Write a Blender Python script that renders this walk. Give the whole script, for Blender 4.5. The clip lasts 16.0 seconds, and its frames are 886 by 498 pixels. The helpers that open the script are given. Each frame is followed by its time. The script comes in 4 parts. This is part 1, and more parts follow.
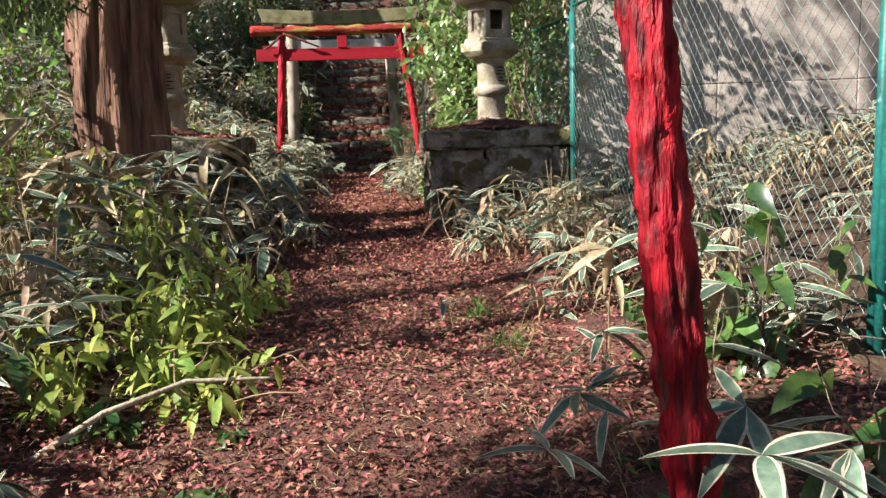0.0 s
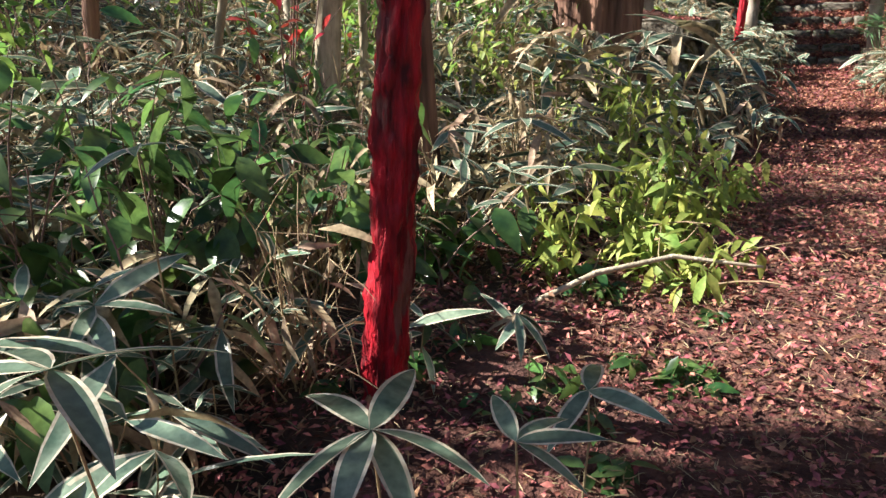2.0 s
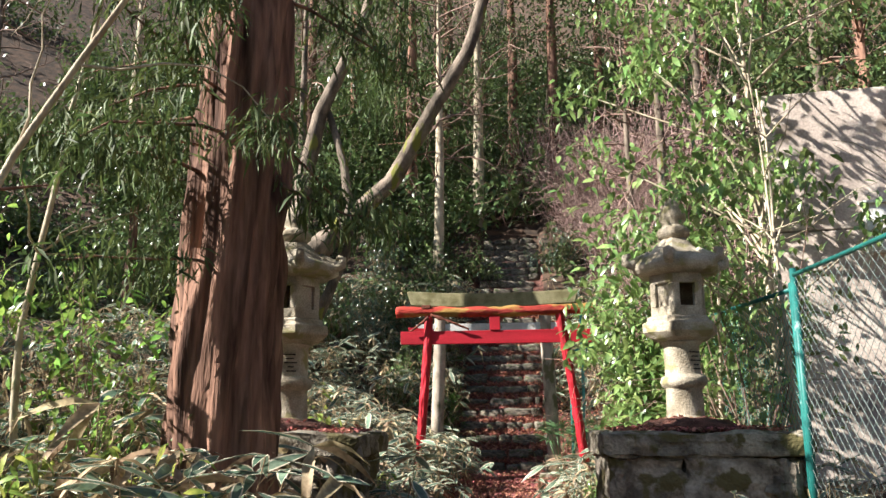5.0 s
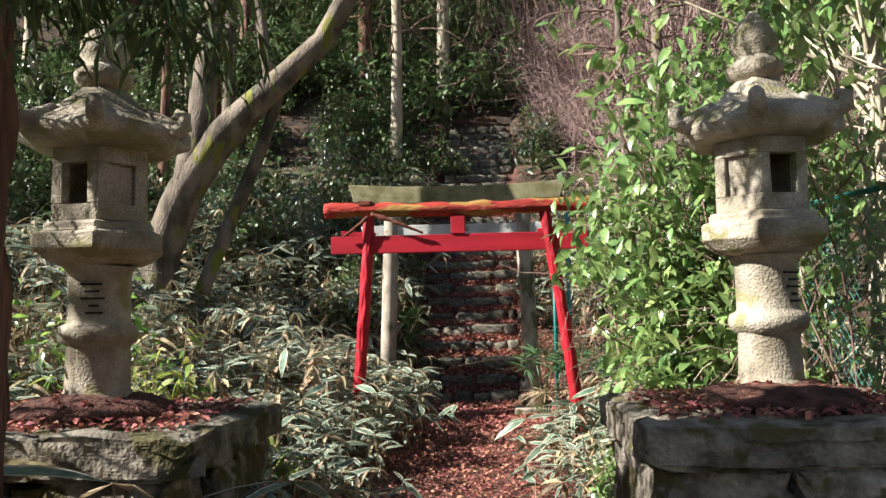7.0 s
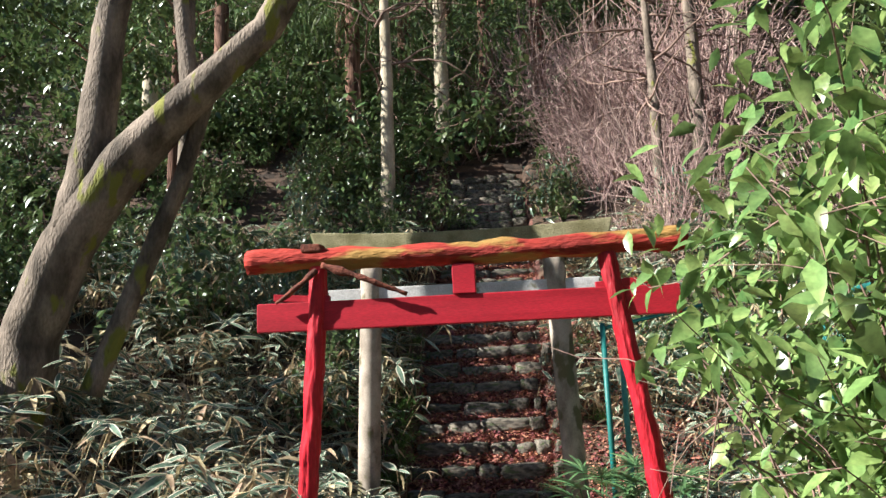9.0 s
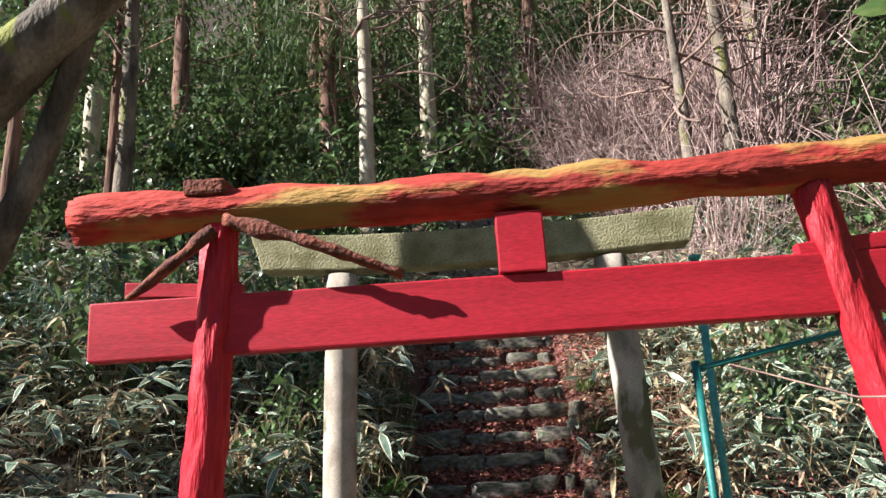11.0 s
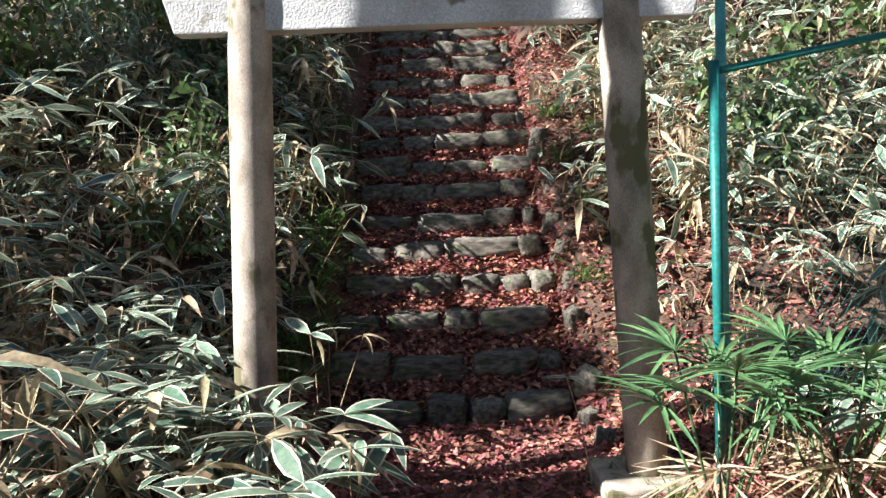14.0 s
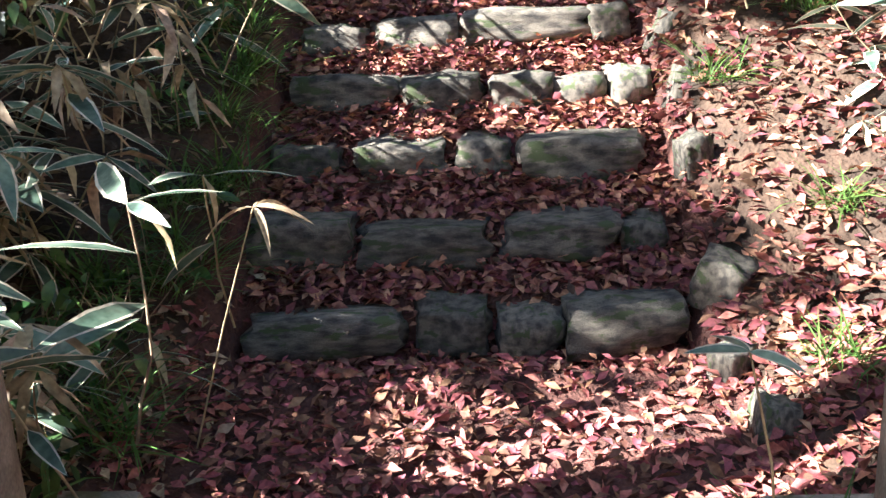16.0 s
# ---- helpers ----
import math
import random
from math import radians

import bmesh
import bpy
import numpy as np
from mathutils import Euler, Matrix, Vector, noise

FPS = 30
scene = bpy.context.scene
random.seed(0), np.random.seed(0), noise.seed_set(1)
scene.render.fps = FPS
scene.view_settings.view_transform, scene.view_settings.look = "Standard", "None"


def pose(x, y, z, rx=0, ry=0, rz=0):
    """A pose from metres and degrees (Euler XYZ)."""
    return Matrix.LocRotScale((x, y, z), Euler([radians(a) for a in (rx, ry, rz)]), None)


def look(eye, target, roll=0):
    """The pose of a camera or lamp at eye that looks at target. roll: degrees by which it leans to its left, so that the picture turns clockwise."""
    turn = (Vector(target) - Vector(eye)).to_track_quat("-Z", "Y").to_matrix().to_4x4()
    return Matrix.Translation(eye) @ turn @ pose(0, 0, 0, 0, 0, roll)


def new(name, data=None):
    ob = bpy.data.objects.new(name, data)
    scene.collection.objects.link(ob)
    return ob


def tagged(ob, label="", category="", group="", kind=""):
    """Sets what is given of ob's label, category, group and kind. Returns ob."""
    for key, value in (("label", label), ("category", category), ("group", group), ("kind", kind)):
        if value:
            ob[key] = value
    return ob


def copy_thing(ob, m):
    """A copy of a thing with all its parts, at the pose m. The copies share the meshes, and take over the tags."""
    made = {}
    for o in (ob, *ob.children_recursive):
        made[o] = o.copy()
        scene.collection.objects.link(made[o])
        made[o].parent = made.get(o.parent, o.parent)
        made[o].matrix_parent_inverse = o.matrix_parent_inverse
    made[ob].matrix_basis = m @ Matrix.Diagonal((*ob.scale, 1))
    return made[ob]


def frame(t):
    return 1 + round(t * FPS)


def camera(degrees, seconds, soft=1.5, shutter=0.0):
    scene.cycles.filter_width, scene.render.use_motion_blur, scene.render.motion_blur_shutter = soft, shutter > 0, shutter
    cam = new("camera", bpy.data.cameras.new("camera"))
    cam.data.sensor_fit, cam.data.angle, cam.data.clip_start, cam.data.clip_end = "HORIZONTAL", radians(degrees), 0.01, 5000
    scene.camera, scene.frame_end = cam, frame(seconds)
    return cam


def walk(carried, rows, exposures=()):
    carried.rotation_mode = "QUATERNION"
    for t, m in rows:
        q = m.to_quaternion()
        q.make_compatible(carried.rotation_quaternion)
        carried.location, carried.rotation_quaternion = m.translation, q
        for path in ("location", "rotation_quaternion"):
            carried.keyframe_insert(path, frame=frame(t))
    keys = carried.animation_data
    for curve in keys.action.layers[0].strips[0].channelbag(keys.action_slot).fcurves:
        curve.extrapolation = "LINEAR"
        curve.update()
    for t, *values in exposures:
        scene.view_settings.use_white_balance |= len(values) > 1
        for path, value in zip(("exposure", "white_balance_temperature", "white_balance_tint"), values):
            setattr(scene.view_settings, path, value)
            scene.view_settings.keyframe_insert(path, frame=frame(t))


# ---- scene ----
cam = camera(58.37, 16.0)
PATH = [
    (0.0, 0.504, -12.621, 0.633, 81.61, 1.94, -4.55),
    (0.5, 0.393, -12.676, 0.631, 80.46, 1.39, 5.01),
    (1.0, 0.289, -12.695, 0.623, 77.28, 0.66, 16.31),
    (1.5, 0.208, -12.705, 0.597, 75.1, 0.26, 23.51),
    (2.0, 0.192, -12.697, 0.586, 74.56, 0.72, 25.29),
    (2.5, 0.194, -12.731, 0.617, 79.83, 1.2, 24.64),
    (3.0, 0.219, -12.746, 0.754, 89.23, 1.93, 17.79),
    (3.5, 0.321, -12.647, 0.812, 96.92, 2.37, 10.22),
    (4.0, 0.437, -12.189, 0.761, 100.09, 0.97, 8.27),
    (4.5, 0.439, -11.593, 0.786, 102.51, -0.6, 7.38),
    (5.0, 0.387, -10.945, 0.712, 102.44, 0.27, 5.81),
    (7.5, 0.353, -7.272, 1.178, 94.41, 1.02, 3.65),
    (8.0, 0.352, -6.469, 1.236, 95.61, 1.14, 5.72),
    (8.5, 0.299, -5.698, 1.315, 97.94, 1.71, 5.09),
    (11.0, -0.142, -2.321, 1.447, 105.01, 3.39, 3.18),
    (11.5, -0.209, -2.083, 1.419, 99.49, 3.01, 5.36),
    (12.0, -0.33, -1.943, 1.395, 94.13, 2.2, 6.8),
    (12.5, -0.396, -1.934, 1.364, 92.11, 1.12, 5.53),
    (13.0, -0.322, -1.849, 1.374, 90.77, 2.6, 2.23),
    (13.5, -0.224, -1.535, 1.368, 89.66, 3.24, -0.43),
    (14.0, -0.177, -1.137, 1.354, 86.39, 2.32, -0.63),
    (14.5, -0.183, -0.464, 1.236, 82.88, 1.65, -1.07),
    (15.0, -0.048, 0.21, 1.069, 80.38, 1.88, -1.95),
    (15.5, -0.061, 0.9, 0.975, 73.66, 1.82, -0.99),
    (16.0, -0.031, 1.477, 1.069, 72.55, 2.48, 2.24),
]
walk(cam, [(t, pose(x, y, z, rx, ry, rz)) for t, x, y, z, rx, ry, rz in PATH],
     exposures=[(0, 1.4, 6050, 10), (1, 1.5, 6000, 10), (2, 1.75, 6000, 10), (3, 1.92, 6000, 10), (4, 1.8, 6000, 10), (5, 1.75, 6050, 10), (7.5, 1.5, 5900, 8), (8.5, 1.55, 5850, 8), (11, 1.75, 5700, 9), (12, 1.78, 5680, 9), (13.5, 1.9, 5650, 10), (14.5, 2.1, 5600, 10), (15, 2.25, 5600, 10), (15.5, 2.75, 5550, 10), (16, 3.05, 5550, 10)])

# ---- world, sun ----
world = bpy.data.worlds.new("sky")
scene.world = world
world.use_nodes = True
wn = world.node_tree
sky = wn.nodes.new("ShaderNodeTexSky")
sky.sky_type, sky.sun_disc = "NISHITA", False
SUN_WAY = Vector((0.80, 0.25, -0.60)).normalized()
sky.sun_elevation = math.asin(-SUN_WAY.z)
sky.sun_rotation = math.atan2(-SUN_WAY.x, -SUN_WAY.y)
wn.nodes["Background"].inputs[1].default_value = 0.036
wn.links.new(sky.outputs[0], wn.nodes["Background"].inputs[0])
sun = new("sun", bpy.data.lights.new("sun", "SUN"))
sun.data.energy, sun.data.angle, sun.data.color = 5.0, radians(0.5), (1.0, 0.92, 0.80)
sun.matrix_world = look((0, 0, 0), SUN_WAY)

# ---- materials ----
def material(name, base, dark, rough=0.8, scale=8.0, fine=60.0, bump=0.3, stretch=(1, 1, 1), metal=0.0, leaf=0.0,
             vary=0.0, third=None, third_at=0.62, spec=0.3):
    """Two-scale noise between base and dark, with an optional third colour in patches, bump and translucence."""
    m = bpy.data.materials.new(name)
    m.use_nodes = True
    nt = m.node_tree
    N, Lk = nt.nodes, nt.links.new
    b = N["Principled BSDF"]
    b.inputs["Roughness"].default_value, b.inputs["Metallic"].default_value = rough, metal
    b.inputs["Specular IOR Level"].default_value = spec
    co, mp = N.new("ShaderNodeTexCoord"), N.new("ShaderNodeMapping")
    mp.inputs["Scale"].default_value = stretch
    Lk(co.outputs["Object"], mp.inputs["Vector"])
    n1, n2 = N.new("ShaderNodeTexNoise"), N.new("ShaderNodeTexNoise")
    for n, s, dt in ((n1, scale, 6), (n2, fine, 3)):
        n.inputs["Scale"].default_value, n.inputs["Detail"].default_value = s, dt
        Lk(mp.outputs[0], n.inputs["Vector"])
    r1 = N.new("ShaderNodeValToRGB")
    r1.color_ramp.elements[0].position, r1.color_ramp.elements[1].position = 0.36, 0.62
    r1.color_ramp.elements[0].color, r1.color_ramp.elements[1].color = (*dark, 1), (*base, 1)
    Lk(n1.outputs[0], r1.inputs[0])
    mx = N.new("ShaderNodeMix")
    mx.data_type, mx.blend_type = "RGBA", "OVERLAY"
    mx.inputs[0].default_value = 0.55
    Lk(r1.outputs[0], mx.inputs[6]), Lk(n2.outputs[0], mx.inputs[7])
    colour = mx.outputs[2]
    if third:
        n3, r3, m3 = N.new("ShaderNodeTexNoise"), N.new("ShaderNodeValToRGB"), N.new("ShaderNodeMix")
        n3.inputs["Scale"].default_value, n3.inputs["Detail"].default_value = scale * 0.6 + 1.3, 8
        r3.color_ramp.elements[0].position, r3.color_ramp.elements[1].position = third_at, third_at + 0.05
        m3.data_type = "RGBA"
        m3.inputs[7].default_value = (*third, 1)
        Lk(mp.outputs[0], n3.inputs["Vector"]), Lk(n3.outputs[0], r3.inputs[0]), Lk(r3.outputs[0], m3.inputs[0])
        Lk(colour, m3.inputs[6])
        colour = m3.outputs[2]
    if vary:
        ge, oi, ad, hs = (N.new(k) for k in ("ShaderNodeNewGeometry", "ShaderNodeObjectInfo", "ShaderNodeMath", "ShaderNodeHueSaturation"))
        ad.operation = "ADD"
        Lk(ge.outputs["Random Per Island"], ad.inputs[0]), Lk(oi.outputs["Random"], ad.inputs[1])
        fr, v1, v2 = (N.new("ShaderNodeMath") for _ in range(3))
        fr.operation = "FRACT"
        Lk(ad.outputs[0], fr.inputs[0])
        v1.operation = v2.operation = "MULTIPLY_ADD"
        v1.inputs[1].default_value, v1.inputs[2].default_value = vary * 1.6, 1 - vary * 0.8
        v2.inputs[1].default_value, v2.inputs[2].default_value = vary * 0.10, 0.5 - vary * 0.05
        Lk(fr.outputs[0], v1.inputs[0]), Lk(ge.outputs["Random Per Island"], v2.inputs[0])
        Lk(v1.outputs[0], hs.inputs["Value"]), Lk(v2.outputs[0], hs.inputs["Hue"]), Lk(colour, hs.inputs["Color"])
        colour = hs.outputs[0]
    Lk(colour, b.inputs["Base Color"])
    if bump:
        bp = N.new("ShaderNodeBump")
        bp.inputs["Strength"].default_value, bp.inputs["Distance"].default_value = bump, 0.02
        Lk(n2.outputs[0], bp.inputs["Height"]), Lk(bp.outputs[0], b.inputs["Normal"])
    if leaf:
        tr, ms = N.new("ShaderNodeBsdfTranslucent"), N.new("ShaderNodeMixShader")
        ms.inputs[0].default_value = leaf
        Lk(colour, tr.inputs[0]), Lk(b.outputs[0], ms.inputs[1]), Lk(tr.outputs[0], ms.inputs[2])
        Lk(ms.outputs[0], N["Material Output"].inputs[0])
    return m

RED_WOOD = material("red_painted_wood", (0.44, 0.010, 0.022), (0.06, 0.004, 0.007), 0.6, 26, 60, 1.0, (1, 1, 0.2), third=(0.17, 0.06, 0.05), third_at=0.60)
# first gate's boards: red darkened to carry the shade they stand in
SHADED_BOARD = material("shaded_red_board", (0.30, 0.009, 0.018), (0.17, 0.006, 0.011), 0.65, 6, 120, 0.25, (0.3, 1, 1.5), third=(0.07, 0.02, 0.018), third_at=0.60)
RED_POST = material("fresh_red_paint", (0.46, 0.013, 0.026), (0.28, 0.009, 0.016), 0.5, 6, 80, 0.4, (1, 1, 0.2), third=(0.15, 0.03, 0.025), third_at=0.66)
RED_BOARD = material("red_painted_board", (0.42, 0.012, 0.026), (0.31, 0.010, 0.020), 0.55, 4, 160, 0.06, (0.25, 1, 1.5), third=(0.17, 0.04, 0.035), third_at=0.69)
OLD_LOG = material("mossy_red_log", (0.40, 0.040, 0.025), (0.20, 0.020, 0.014), 0.85, 5, 45, 0.9, (0.3, 1, 1), third=(0.30, 0.17, 0.045), third_at=0.48)
BARK_STRIP = material("peeling_bark", (0.20, 0.06, 0.035), (0.09, 0.03, 0.02), 0.9, 14, 60, 0.7)
CONCRETE = material("weathered_concrete", (0.42, 0.35, 0.28), (0.20, 0.165, 0.125), 0.88, 7, 150, 0.14, (1, 1, 0.6), third=(0.13, 0.115, 0.06), third_at=0.57)
PALE_CONCRETE = material("pale_concrete", (0.62, 0.60, 0.58), (0.46, 0.44, 0.41), 0.85, 4, 90, 0.3, third=(0.22, 0.20, 0.13), third_at=0.66)
MOSS_CONCRETE = material("mossy_concrete", (0.30, 0.27, 0.15), (0.17, 0.15, 0.07), 0.95, 6, 70, 0.5)
WHITE_BOX = material("white_painted_steel", (0.78, 0.77, 0.73), (0.62, 0.60, 0.56), 0.45, 5, 60, 0.05, third=(0.40, 0.33, 0.25), third_at=0.70)
STONE = material("grey_step_stone", (0.22, 0.185, 0.145), (0.06, 0.052, 0.045), 0.9, 6, 50, 0.6, vary=0.35, third=(0.085, 0.10, 0.045), third_at=0.57)
LANTERN = material("lantern_stone", (0.46, 0.40, 0.31), (0.24, 0.20, 0.14), 0.95, 5, 80, 0.6, third=(0.27, 0.24, 0.12), third_at=0.58)
ROCK = material("pedestal_rock", (0.34, 0.29, 0.23), (0.10, 0.08, 0.06), 0.95, 6, 40, 1.0, vary=0.3, third=(0.11, 0.09, 0.04), third_at=0.54)
SOIL = material("leaf_strewn_soil", (0.15, 0.065, 0.048), (0.06, 0.028, 0.022), 0.95, 9, 70, 1.0)
HILL_SOIL = material("forest_soil", (0.10, 0.06, 0.038), (0.035, 0.025, 0.018), 0.95, 3, 40, 1.0)
LITTER = material("fallen_leaves", (0.43, 0.172, 0.125), (0.17, 0.057, 0.043), 0.65, 20, 90, 0.0, vary=0.75, leaf=0.12)
SASA = material("bamboo_grass_leaf", (0.20, 0.265, 0.185), (0.09, 0.15, 0.105), 0.27, 12, 60, 0.0, vary=0.45, leaf=0.22, spec=0.5)
SASA_EDGE = material("dry_leaf_margin", (0.72, 0.65, 0.50), (0.52, 0.45, 0.32), 0.6, 20, 80, 0.0, leaf=0.2)
DRY_LEAF = material("withered_leaf", (0.52, 0.40, 0.25), (0.29, 0.20, 0.12), 0.7, 15, 60, 0.0, vary=0.5, leaf=0.2)
BRIGHT_LEAF = material("sunlit_green_leaf", (0.24, 0.36, 0.07), (0.12, 0.23, 0.05), 0.32, 8, 50, 0.0, vary=0.55, leaf=0.55, spec=0.6)
CYAN_METAL = material("faded_cyan_steel", (0.12, 0.42, 0.40), (0.08, 0.30, 0.28), 0.5, 8, 60, 0.2, third=(0.40, 0.42, 0.38), third_at=0.60)
UNDER_LEAF = material("undergrowth_leaf", (0.13, 0.23, 0.055), (0.05, 0.11, 0.04), 0.28, 8, 50, 0.0, vary=0.6, leaf=0.42, spec=0.6)
YELLOW_LEAF = material("yellow_green_leaf", (0.42, 0.46, 0.11), (0.23, 0.33, 0.07), 0.5, 8, 50, 0.0, vary=0.5, leaf=0.4)
GREEN_LEAF = material("broad_green_leaf", (0.25, 0.34, 0.11), (0.13, 0.22, 0.065), 0.30, 8, 50, 0.0, vary=0.5, leaf=0.30, spec=0.7)
DARK_LEAF = material("evergreen_leaf", (0.12, 0.165, 0.055), (0.06, 0.10, 0.036), 0.33, 8, 50, 0.0, vary=0.5, leaf=0.2, spec=0.5)
FROND = material("cedar_needles", (0.11, 0.15, 0.045), (0.06, 0.09, 0.03), 0.6, 8, 50, 0.0, vary=0.5, leaf=0.25)
RED_LEAF = material("red_autumn_leaf", (0.40, 0.05, 0.04), (0.24, 0.03, 0.03), 0.6, 8, 50, 0.0, vary=0.5, leaf=0.4)
TWIG = material("bare_twigs", (0.27, 0.18, 0.14), (0.16, 0.10, 0.08), 0.9, 10, 60, 0.0, vary=0.3)
PURPLE_TWIG = material("purplish_bare_twigs", (0.42, 0.30, 0.26), (0.24, 0.155, 0.14), 0.9, 10, 60, 0.0, vary=0.4)
STEM = material("pale_dry_stem", (0.40, 0.31, 0.17), (0.25, 0.18, 0.10), 0.8, 10, 60, 0.0, vary=0.4)
CEDAR = material("cedar_bark", (0.29, 0.16, 0.11), (0.06, 0.03, 0.02), 0.95, 9, 40, 1.0, (1, 1, 0.10))
GREY_BARK = material("grey_bark", (0.24, 0.19, 0.145), (0.07, 0.055, 0.04), 0.9, 5, 50, 1.0, (1, 1, 0.4), third=(0.18, 0.18, 0.035), third_at=0.59)
PALE_BARK = material("pale_bark", (0.52, 0.45, 0.33), (0.30, 0.24, 0.16), 0.9, 6, 50, 0.5, (1, 1, 0.3))
GREEN_METAL = material("green_fence_steel", (0.02, 0.15, 0.13), (0.015, 0.10, 0.09), 0.45, 10, 60, 0.1, third=(0.25, 0.38, 0.36), third_at=0.66)
SILVER_WIRE = material("galvanised_fence_wire", (0.30, 0.34, 0.31), (0.18, 0.25, 0.23), 0.45, 20, 60, 0.0, metal=0.3)
WIRE = material("green_fence_wire", (0.12, 0.32, 0.28), (0.06, 0.22, 0.19), 0.5, 20, 60, 0.0)
WALL = material("stained_concrete_wall", (0.62, 0.53, 0.46), (0.42, 0.34, 0.29), 0.9, 1.2, 40, 0.2, third=(0.26, 0.21, 0.17), third_at=0.62)
# near-black that draws the shade inside the lanterns' carved strokes
DARK = material("carving_shade", (0.02, 0.018, 0.015), (0.01, 0.009, 0.008), 1.0, 8, 40, 0.0)
MOSS = material("green_moss", (0.20, 0.22, 0.03), (0.10, 0.12, 0.02), 1.0, 20, 90, 0.8)
GRASS = material("grass_blade", (0.14, 0.24, 0.05), (0.07, 0.14, 0.03), 0.5, 8, 50, 0.0, vary=0.4, leaf=0.3)
PALM = material("palm_frond", (0.11, 0.20, 0.075), (0.05, 0.11, 0.045), 0.4, 8, 50, 0.0, vary=0.3, leaf=0.2, spec=0.5)

# ---- mesh helpers ----
rng = np.random.default_rng(7)

def link_mesh(name, verts, faces, mats, parent=None, label="", slots=None, smooth=True):
    me = bpy.data.meshes.new(name)
    me.from_pydata([tuple(v) for v in verts] if not isinstance(verts, np.ndarray) else verts.tolist(), [], faces if isinstance(faces, list) else faces.tolist())
    for m in (mats if isinstance(mats, (list, tuple)) else [mats]):
        me.materials.append(m)
    if slots is not None:
        me.polygons.foreach_set("material_index", np.asarray(slots, dtype=np.int32))
    me.polygons.foreach_set("use_smooth", np.full(len(me.polygons), smooth))
    me.update()
    ob = new(name, me)
    if parent is not None:
        ob.parent = parent
    if label:
        tagged(ob, label)
    if name in ("stem_mass", "foliage", "withered_foliage", "twig_mass", "grass_mass", "crown", "frond_spray", "mesh"):
        tagged(ob, kind="stuff")
    return ob

def part(name, bm, mat, parent, label="", smooth=False):
    me = bpy.data.meshes.new(name)
    bm.to_mesh(me)
    bm.free()
    me.materials.append(mat)
    me.polygons.foreach_set("use_smooth", np.full(len(me.polygons), smooth))
    ob = new(name, me)
    if parent is not None:
        ob.parent = parent
    if label:
        tagged(ob, label)
    return ob

def thing(name, label, category, group="", at=(0, 0, 0), turn=0.0, kind=""):
    ob = tagged(new(name), label, category, group, kind)
    ob.matrix_basis = pose(*at, 0, 0, turn)
    return ob

def wobble(p, s, seed=0.0):
    return noise.noise(Vector((p[0] * s + seed, p[1] * s + seed * 1.7, p[2] * s - seed)))

def tube(points, radii, sides=10, rough=0.0, grain=9.0, seed=0.0, ridges=0.0, caps=True, step=0.0):
    """A tube along points with uneven surface; ridges gives lengthwise bark."""
    pts = [Vector(p) for p in points]
    rad = list(radii)
    if step:
        fine, fr = [], []
        for i in range(len(pts) - 1):
            k = max(1, int((pts[i + 1] - pts[i]).length / step))
            for j in range(k):
                fine.append(pts[i].lerp(pts[i + 1], j / k)), fr.append(rad[i] + (rad[i + 1] - rad[i]) * j / k)
        pts, rad = fine + [pts[-1]], fr + [rad[-1]]
    verts, faces = [], []
    side = None
    for i, p in enumerate(pts):
        way = (pts[min(i + 1, len(pts) - 1)] - pts[max(i - 1, 0)]).normalized()
        if side is None:
            side = way.orthogonal().normalized()
        side = (side - way * side.dot(way)).normalized()
        other = way.cross(side)
        for j in range(sides):
            a = 2 * math.pi * j / sides
            d = side * math.cos(a) + other * math.sin(a)
            r = rad[i]
            if rough:
                q = p + d * r
                r *= 1 + rough * wobble(q, grain, seed) + 0.5 * rough * wobble(q, grain * 2.7, seed + 3)
            if ridges:
                r *= 1 + ridges * noise.noise(Vector((math.cos(a) * 4.5 + seed, math.sin(a) * 4.5, i * 0.10))) + ridges * 0.6 * noise.noise(Vector((math.cos(a) * 11, math.sin(a) * 11 + seed, i * 0.2)))
            verts.append(p + d * r)
    n = len(pts)
    for i in range(n - 1):
        for j in range(sides):
            a, b = i * sides + j, i * sides + (j + 1) % sides
            faces.append((a, b, b + sides, a + sides))
    if caps:
        faces.append(tuple(range(sides - 1, -1, -1)))
        faces.append(tuple(range((n - 1) * sides, n * sides)))
    return verts, faces

def tubes(list_of):
    V, F = [], []
    for v, f in list_of:
        o = len(V)
        V += v
        F += [tuple(i + o for i in q) for q in f]
    return V, F

def block(sx, sy, sz, bevel=0.01, rough=0.0, cuts=0, seed=0.0, taper=0.0, grain=6.0):
    """A box resting on z=0, bevelled, with worn uneven faces."""
    bm = bmesh.new()
    bmesh.ops.create_cube(bm, size=1)
    for v in bm.verts:
        v.co = Vector((v.co.x * sx, v.co.y * sy, (v.co.z + 0.5) * sz))
        if taper:
            v.co.x *= 1 - taper * v.co.z / sz
            v.co.y *= 1 - taper * v.co.z / sz
    if cuts:
        bmesh.ops.subdivide_edges(bm, edges=bm.edges, cuts=cuts, use_grid_fill=True)
    if bevel:
        bmesh.ops.bevel(bm, geom=[e for e in bm.edges if len(e.link_faces) == 2 and e.calc_face_angle(0) > 0.5], offset=bevel, segments=2, affect="EDGES", profile=0.6)
    if rough:
        bm.normal_update()
        for v in bm.verts:
            v.co += v.normal * rough * (wobble(v.co, grain, seed) + 0.5 * wobble(v.co, grain * 2.5, seed + 5))
    return bm

def moved(bm, m):
    bmesh.ops.transform(bm, matrix=m, verts=bm.verts)
    return bm

